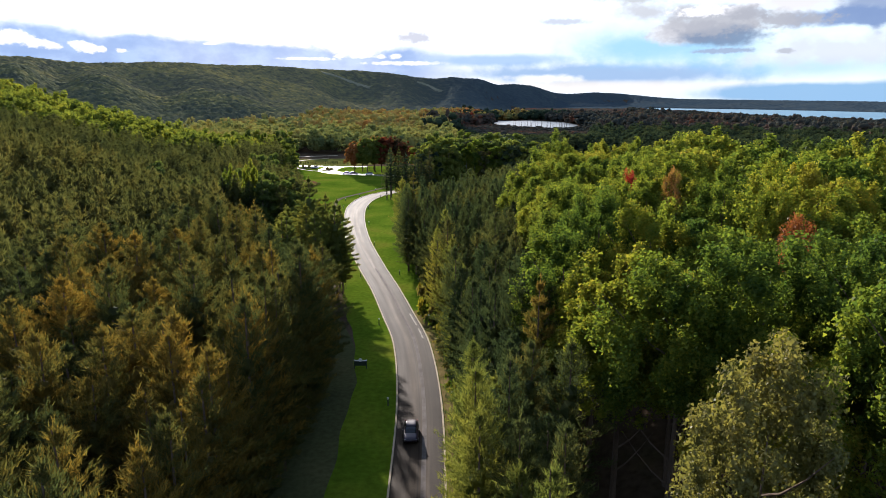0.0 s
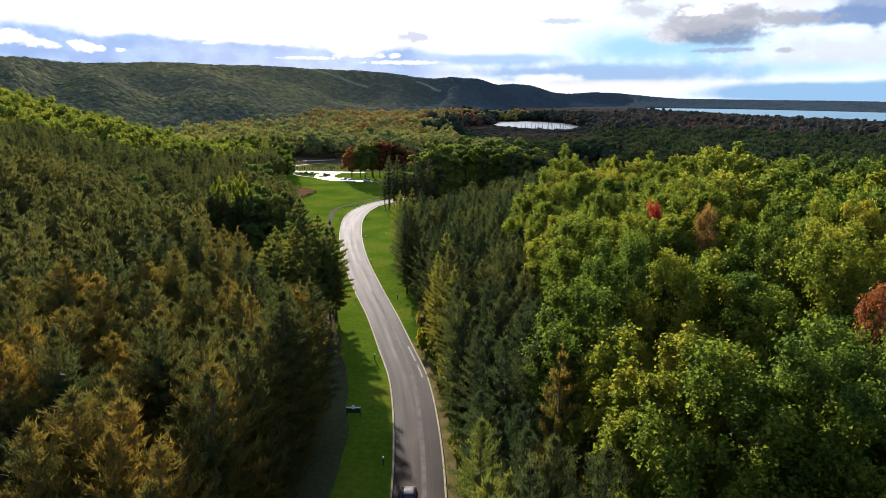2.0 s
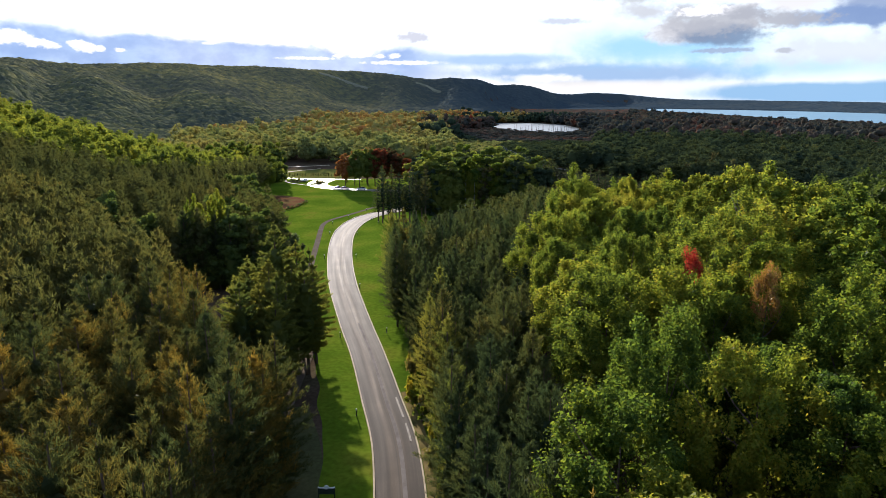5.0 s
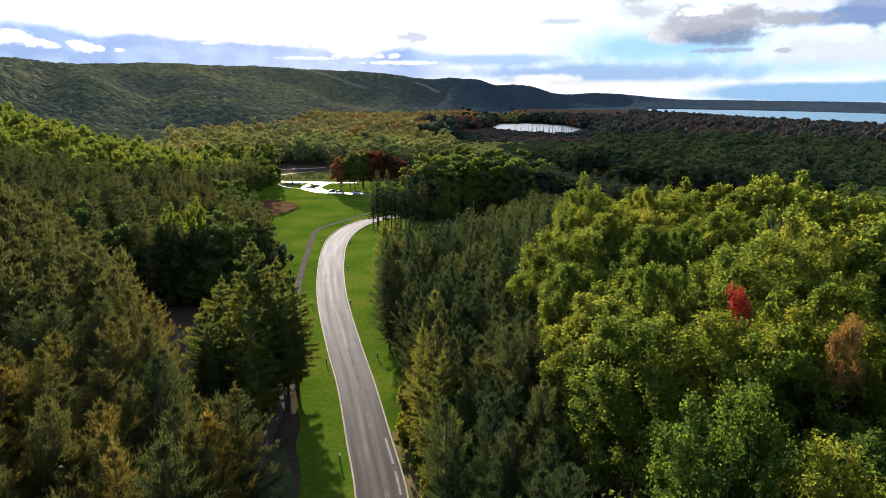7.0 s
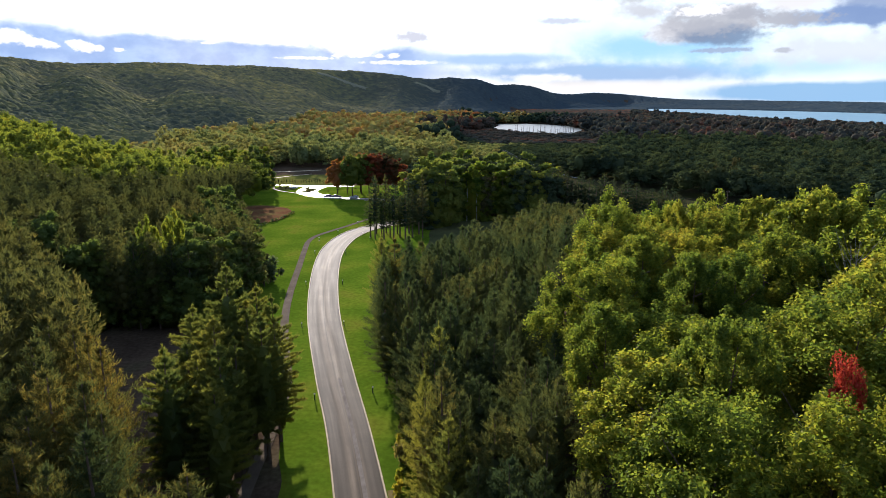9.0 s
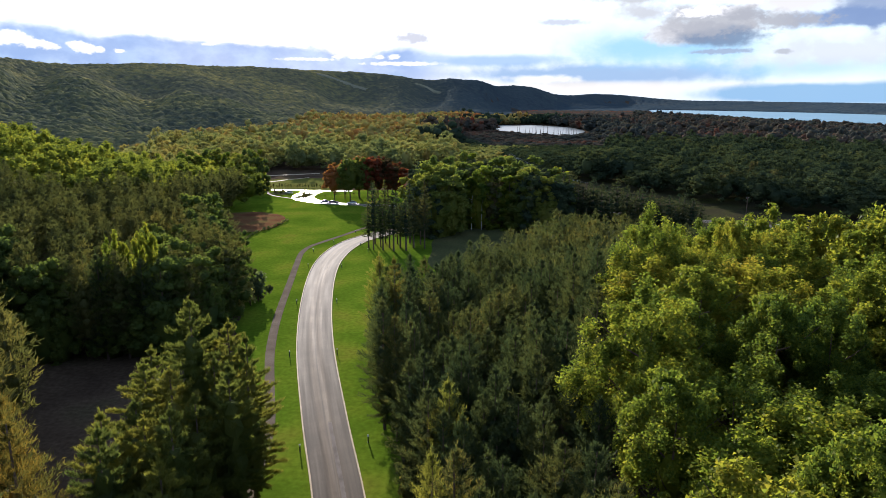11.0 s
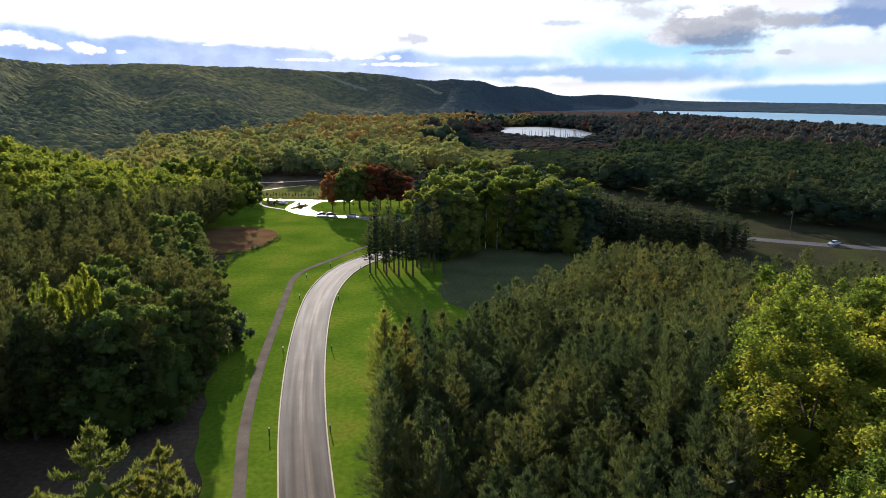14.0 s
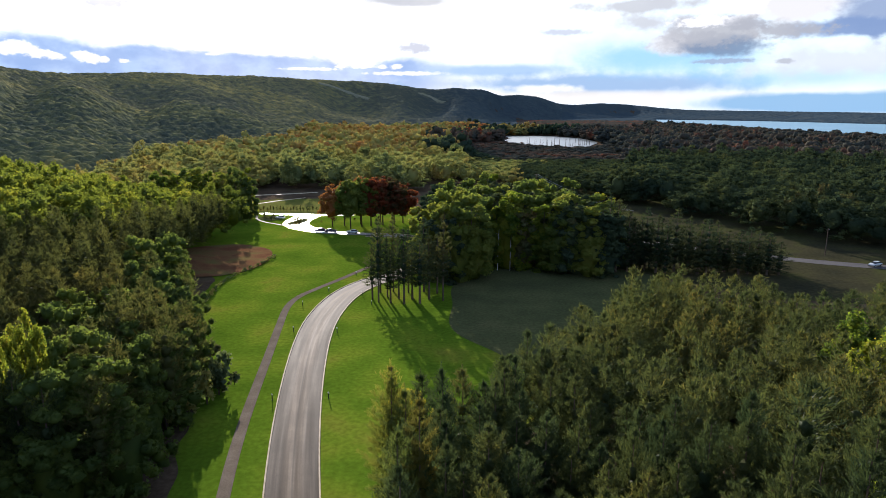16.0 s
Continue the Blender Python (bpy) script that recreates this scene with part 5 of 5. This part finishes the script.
canopy("hill_woods", -40, -7.5, 800, 1420, 560, 150, 8.5, M_VALLEY, "distant woods climbing from the valley", 10)
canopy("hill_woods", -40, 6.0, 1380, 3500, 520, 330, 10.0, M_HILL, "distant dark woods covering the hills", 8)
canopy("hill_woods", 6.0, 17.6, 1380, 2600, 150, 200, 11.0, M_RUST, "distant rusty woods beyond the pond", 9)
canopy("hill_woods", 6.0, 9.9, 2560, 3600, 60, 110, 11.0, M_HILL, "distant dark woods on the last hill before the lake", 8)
canopy("hill_woods", 9.7, 40, 2560, 4450, 320, 170, 12.0, M_SHORE, "distant woods by the lake, tinted blue-green for haze", 7)

# cleared strips on the far hill
for way in ([(-415, 2242, 9), (-368, 2278, 10), (-312, 2286, 11), (-247, 2238, 12)], [(-98, 2468, 9), (-48, 2468, 11), (0, 2424, 12)]):
    mid = curve(way, 30)
    across = sides(mid)
    rows = [np.c_[mid[:, :2] + across * mid[:, 2:3] * k * (1 + 0.25 * np.sin(np.arange(30)[:, None] * 1.3 + k))] for k in (-1, -0.4, 0.4, 1)]
    flat = np.stack(rows, 1)
    v = np.dstack([flat, height(flat[..., 0], flat[..., 1])[..., None] + np.array([4.0, 9.0, 9.0, 4.0])[None, :, None]])
    tagged(new("hill_clearing", make_mesh("hill_clearing", v.reshape(-1, 3), grid_faces(30, 4)[:, ::-1], M_CLEAR, True)), "pale grassy clearing down the wooded hillside", "clearing", kind="structure")

# ================= small things =================
SHRUBS = [leaf_crown(rng, 1.0, 0.05, 0.62, 9, 260, 0.16), leaf_crown(rng, 1.0, 0.05, 0.7, 12, 260, 0.17), leaf_crown(rng, 1.0, 0.02, 0.5, 7, 220, 0.15)]
SHRUB_MESH = {}


def shrub(x, y, s, sz, mat, label, group, k):
    if (k, mat.name) not in SHRUB_MESH:
        SHRUB_MESH[(k, mat.name)] = make_mesh("leaves", *SHRUBS[k], mat)
    ob = new("shrub")
    part("leaves", SHRUB_MESH[(k, mat.name)], ob)
    part("stem", SHRUB_STEM, ob)
    ob.matrix_basis = Matrix.LocRotScale((x, y, float(height(x, y)) - 0.02), Euler((0, 0, rng.uniform(0, 6.28))), (s, s, sz))
    return tagged(ob, label, "shrub", group)


SHRUB_STEM = make_mesh("stem", *join([tube([(0, 0, 0), (0.05 * a, 0.04 * b, 0.3), (0.16 * a, 0.14 * b, 0.62)], [0.03, 0.025, 0.01], 4) for a, b in ((1, 0.4), (-0.6, 1), (-0.3, -1))]), M_BARK)
# edge of the unmown meadow
for x, y in curve([(-60, 307), (-60.5, 300), (-63, 288), (-65.5, 276), (-64.5, 262), (-62.5, 244), (-57, 230)], 44):
    shrub(x + rng.uniform(-0.4, 0.4), y, rng.uniform(1.0, 1.7), rng.uniform(0.7, 1.2), M_WOODS, "low scrubby bush along the meadow's edge", "bushes along the meadow", int(rng.integers(3)))
# bushes at the rim of the dark plantation
for x, y, s in [(-43.5, 202, 4.4), (-42.8, 205.5, 4.8), (-43.5, 209, 5.0), (-46, 213.5, 4.6), (-50, 219, 4.2), (-44.5, 198, 4.0), (-54, 225, 4.0), (-46.5, 205, 5.2), (-47, 200, 5.4), (-48, 210, 5.4), (-46.5, 194, 4.6), (-48, 188, 4.6), (-49.5, 196, 5.6), (-52, 216, 5.0), (-50, 204, 5.6), (-49.5, 183, 4.4)]:
    shrub(x, y, s, s * 1.15, M_DARK if rng.random() < 0.6 else M_WOODS, "large dark green bush at the rim of the plantation", "bushes at the plantation", int(rng.integers(3)))
# clipped row behind the car park
for i in range(24):
    shrub(-96 + i * 1.55 + rng.uniform(-0.3, 0.3), 401.5 + rng.uniform(-0.4, 0.4), rng.uniform(1.0, 1.6), rng.uniform(1.6, 2.6), M_PINE_FAR, "small dark bush in a row behind the car park", "bushes behind the car park", i % 3)
for x, y, s in [(-84, 383, 2.6), (-82, 379, 2.2), (-79.5, 376, 2.3), (-85, 386, 2.2), (-81, 384, 2.0), (-79, 381, 1.8), (-66.5, 366, 1.8), (-68.5, 377, 2.0), (-67.8, 374, 2.2), (-66, 369, 2.0), (-69.2, 375, 1.6), (-65.5, 367.5, 1.7), (-52, 377, 1.4), (-48, 378, 1.4), (-44, 377, 1.2), (-41, 376, 1.4), (-67, 369, 1.6), (-66, 372, 1.7), (-65.5, 374.5, 1.6), (-67.5, 371.5, 1.5), (-57, 371, 1.2), (-52, 373, 1.0)]:
    shrub(x, y, s, s * 0.7, M_PINE_FAR, "dark bush in a car park bed", "bushes in the car park", int(rng.integers(3)))
# bushes under the trees beside the kerb
for y in np.arange(26, 134, 1.7):
    x = float(np.interp(y, ROAD[:110, 1], ROAD[:110, 0] - 0)) + 2.9 + rng.uniform(1.5, 3.2)
    shrub(x, y, rng.uniform(1.3, 2.8), rng.uniform(1.2, 3.6), [M_LEAF, M_PALE, M_YELLOW][int(rng.choice(3, p=[0.45, 0.4, 0.15]))], "leafy undergrowth bush beside the kerb", "undergrowth beside the kerb", int(rng.integers(3)))


def box(cx, cy, cz, sx, sy, sz, taper=1.0):
    """A box with its own taper towards the top: vertices and faces."""
    v = [(cx + a * sx / 2 * k, cy + b * sy / 2 * k, cz + c * sz / 2) for c, k in ((-1, 1.0), (1, taper)) for a, b in ((-1, -1), (1, -1), (1, 1), (-1, 1))]
    return np.array(v), [[3, 2, 1, 0], [4, 5, 6, 7], [0, 1, 5, 4], [1, 2, 6, 5], [2, 3, 7, 6], [3, 0, 4, 7]]


def lathe(profile, n=12):
    """A turned shape from (radius, z) pairs, closed at both ends."""
    a = np.linspace(0, 2 * np.pi, n, endpoint=False)
    v = np.vstack([np.c_[r * np.cos(a), r * np.sin(a), np.full(n, z)] for r, z in profile])
    f = [[i * n + j, i * n + (j + 1) % n, (i + 1) * n + (j + 1) % n, (i + 1) * n + j] for i in range(len(profile) - 1) for j in range(n)]
    return v, f + [list(range(n))[::-1], [(len(profile) - 1) * n + j for j in range(n)]]


# bollard lights
first = new("bollard_light")
part("post", make_mesh("post", *lathe([(0.13, 0), (0.13, 0.04), (0.085, 0.06), (0.085, 0.86), (0.10, 0.88)]), M_POST), first, "dark green post")
part("lamp_glass", make_mesh("lamp_glass", *lathe([(0.09, 0.88), (0.11, 0.93), (0.11, 1.04), (0.09, 1.06)]), M_WHITE), first, "white lamp glass")
part("cap", make_mesh("cap", *lathe([(0.13, 1.06), (0.13, 1.09), (0.05, 1.15), (0.01, 1.16)]), M_WHITE), first, "pale domed cap")
tagged(first, "dark green bollard light with a pale cap on the lawn", "bollard light", "bollard lights along the road")
spots = [(-7.4, 78), (-11.7, 109.5), (-19.0, 140.8), (-27.9, 173), (-33.4, 203.5), (-37.5, 236.3), (-39.7, 255), (-35.4, 267), (-30.5, 283.5),
         (1.2, 80), (-2.6, 111.6), (-10.2, 143.2), (-19.4, 174), (-24.3, 204.2), (-28.1, 235.8), (-26.2, 263.3), (-22.9, 255.4)]
first.matrix_basis = pose(*spots[0], 0)
for i, (x, y) in enumerate(spots[1:]):
    copy_thing(first, pose(x, y, 0, 0, 0, i * 31))

# park sign on the lawn
sign = new("park_sign")
part("board", make_mesh("board", *box(0, 0, 0.85, 1.7, 0.10, 0.75), M_POST), sign, "dark sign board")
for x in (-0.92, 0.92):
    part("post", make_mesh("post", *box(x, 0, 0.66, 0.13, 0.13, 1.32, 0.9), M_POST), sign, "dark post")
    part("post_cap", make_mesh("post_cap", *box(x, 0, 1.37, 0.17, 0.17, 0.10, 0.6), M_WHITE), sign, "pale cap")
part("top_rail", make_mesh("top_rail", *box(0, 0, 1.27, 1.74, 0.14, 0.07), M_WHITE), sign, "pale top rail")
disc_v, disc_f = lathe([(0.26, -0.06), (0.28, -0.03), (0.28, 0.03), (0.26, 0.06)], 18)
part("emblem", make_mesh("emblem", disc_v[:, [0, 2, 1]] + np.array([0, 0, 1.36]), disc_f, M_WHITE), sign, "round pale emblem")
sign.matrix_basis = pose(-12.6, 90, 0)
tagged(sign, "dark park sign with pale frame and round emblem on the lawn", "sign")


def hull(stations, power, n=14):
    """A rounded shell through (y, half width, bottom, top): vertices and faces."""
    a = np.linspace(0, 2 * np.pi, n, endpoint=False)
    c, d = (np.sign(q) * np.abs(q) ** (2 / power) for q in (np.cos(a), np.sin(a)))
    v = np.vstack([np.c_[w * c, np.full(n, y), (lo + hi) / 2 + (hi - lo) / 2 * d] for y, w, lo, hi in stations])
    f = [[i * n + j, (i + 1) * n + j, (i + 1) * n + (j + 1) % n, i * n + (j + 1) % n] for i in range(len(stations) - 1) for j in range(n)]
    return v, f + [list(range(n)), [(len(stations) - 1) * n + j for j in range(n)][::-1]]


# cars
def car(x, y, turn, paint, label, group="cars"):
    ob = new("car")
    ob.matrix_basis = pose(x, y, 0.07, 0, 0, turn)
    part("body", make_mesh("body", *hull([(-2.28, 0.68, 0.46, 0.80), (-2.20, 0.82, 0.34, 0.93), (-1.6, 0.90, 0.28, 1.00), (-0.2, 0.92, 0.26, 1.00), (0.9, 0.91, 0.26, 0.98), (1.7, 0.88, 0.28, 0.90), (2.15, 0.80, 0.36, 0.79), (2.28, 0.62, 0.46, 0.69)], 4), paint, True), ob)
    part("glass_cabin", make_mesh("glass_cabin", *hull([(-1.95, 0.66, 0.90, 1.00), (-1.45, 0.72, 0.90, 1.38), (-0.8, 0.73, 0.90, 1.47), (0.0, 0.73, 0.90, 1.46), (0.55, 0.71, 0.90, 1.26), (1.05, 0.66, 0.90, 1.00)], 3), M_GLASS, True), ob, "dark windows")
    part("roof", make_mesh("roof", *hull([(-1.40, 0.56, 1.34, 1.40), (-0.8, 0.64, 1.38, 1.51), (-0.05, 0.64, 1.38, 1.50), (0.22, 0.58, 1.36, 1.43)], 3), paint, True), ob)
    for yy in (-1.42, 1.40):
        for k in (-1, 1):
            wv, wf = lathe([(0.20, -0.11), (0.33, -0.10), (0.33, 0.10), (0.20, 0.11)], 14)
            wheel = part("tyre", make_mesh("tyre", wv[:, [2, 0, 1]] + np.array([k * 0.83, yy, 0.33]), wf, M_TYRE), ob)
            rv, rf = lathe([(0.19, -0.115), (0.19, 0.115)], 10)
            part("rim", make_mesh("rim", rv[:, [2, 0, 1]] + np.array([k * 0.835, yy, 0.33]), rf, M_CARGREY), wheel, "silver rim")
    for k in (-1, 1):
        part("headlight", make_mesh("headlight", *box(k * 0.60, 2.17, 0.68, 0.26, 0.10, 0.10), M_CARGREY), ob, "clear headlight")
        part("tail_light", make_mesh("tail_light", *box(k * 0.70, -2.24, 0.80, 0.28, 0.08, 0.16), M_RED_LAMP), ob, "red tail light")
        part("wing_mirror", make_mesh("wing_mirror", *box(k * 0.98, 0.62, 1.08, 0.18, 0.12, 0.13, 0.8), paint), ob)
    return tagged(ob, label, "car", group)


M_RED_LAMP = surface("red_lamp_plastic", [(0.3, (0.25, 0.01, 0.01)), (0.7, (0.32, 0.015, 0.012))], 3.0, rough=0.3)
car(-3.9, 70.0, 181, M_CARPAINT, "dark purple-brown car driving on the park road")
car(-14, 289.5, -45, M_WHITE, "white car with dark windows on the road past the bend")
car(125.6, 294.3, 115, M_CARGREY, "silver car on the distant road")
for x, y, a, paint, look_of in [(-53.5, 349.5, 100, M_CARPAINT, "dark"), (-49, 348.4, 280, M_CARPAINT, "dark"), (-40.5, 346.6, 95, M_CARGREY, "silver")]:
    car(x, y, a, paint, look_of + " car parked at the edge of the car park", "parked cars")
car(-76.5, 379.5, 60, M_WHITE, "white car parked beside a planted bed", "parked cars")

# two bare pale trunks in front of the clump
for x, y, hh in ((10.6, 289.5, 12.5), (14.2, 289, 13.5)):
    ts = np.linspace(0, 1, 6)
    pieces = [tube(np.c_[0.25 * ts ** 2, 0 * ts, ts * hh], 0.12 * (1 - 0.7 * ts), 7)]
    for q in range(4):
        a, z = q * 1.7, hh * (0.72 + 0.07 * q)
        pieces.append(tube([(0.15, 0, z), (math.cos(a) * 0.8, math.sin(a) * 0.8, z + 0.6)], [0.05, 0.015], 4))
    ob = new("birch_tree", make_mesh("birch_tree", *join(pieces), M_PALE_BARK))
    ob.matrix_basis = pose(x, y, 0)
    tagged(ob, "slender pale bare trunk in front of dark trees", "tree", "bare trunks")

# dead trunks standing in the pond's near edge
for i in range(26):
    x = 106 + i * 3.2 + rng.uniform(-1, 1)
    y = 1090 - 178 * math.sqrt(max(0.05, 1 - ((x - 148) / 66) ** 2)) + rng.uniform(0, 26)
    hh = rng.uniform(6, 13)
    ts = np.linspace(0, 1, 4)
    pieces = [tube(np.c_[rng.normal() * 0.3 * ts ** 2, 0 * ts, ts * hh], 0.34 * (1 - 0.75 * ts), 5)]
    for q in range(3):
        a, z = rng.uniform(0, 6.28), hh * (0.5 + 0.15 * q)
        pieces.append(tube([(0, 0, z), (math.cos(a) * 1.1, math.sin(a) * 1.1, z + 0.5)], [0.10, 0.04], 3))
    ob = new("dead_tree", make_mesh("dead_tree", *join(pieces), M_BARK))
    ob.matrix_basis = pose(x, y, 0.2)
    tagged(ob, "bare dead trunk standing in the pond", "tree", "dead trunks in the pond")

# utility poles with cables behind the clump
tops = []
for x, y, hh in ((31, 356, 22), (58, 318, 13.5), (119, 309, 9.0)):
    ob = new("utility_pole")
    part("pole", make_mesh("pole", *tube([(0, 0, 0), (0, 0, hh * 0.5), (0, 0, hh)], [0.17, 0.14, 0.11], 8), M_BARK), ob)
    part("crossarm", make_mesh("crossarm", *box(0, 0, hh - 0.5, 2.2, 0.12, 0.14), M_BARK), ob)
    for k in (-0.9, 0, 0.9):
        part("insulator", make_mesh("insulator", lathe([(0.05, 0), (0.06, 0.08), (0.03, 0.16)], 8)[0] + np.array([k, 0, hh - 0.43]), lathe([(0.05, 0), (0.06, 0.08), (0.03, 0.16)], 8)[1], M_WHITE), ob, "pale insulator")
    ob.matrix_basis = pose(x, y, 0, 0, 0, 35)
    tagged(ob, "weathered wooden utility pole with a crossarm", "utility pole", "utility poles")
    tops.append((x, y, hh - 0.3))
for a, b in zip(tops[:1], tops[1:2]):
    for k in (-0.8, 0.8):
        t = np.linspace(0, 1, 12)[:, None]
        pts = np.array(a) * (1 - t) + np.array(b) * t + np.array([k * 0.8, k * 0.57, 0]) - np.array([0, 0, 1.6]) * (4 * t * (1 - t))
        tagged(new("cable", make_mesh("cable", *tube(pts, [0.035] * 12, 4), M_CARGREY)), "thin pale cable slung between utility poles", "cable", "cables")
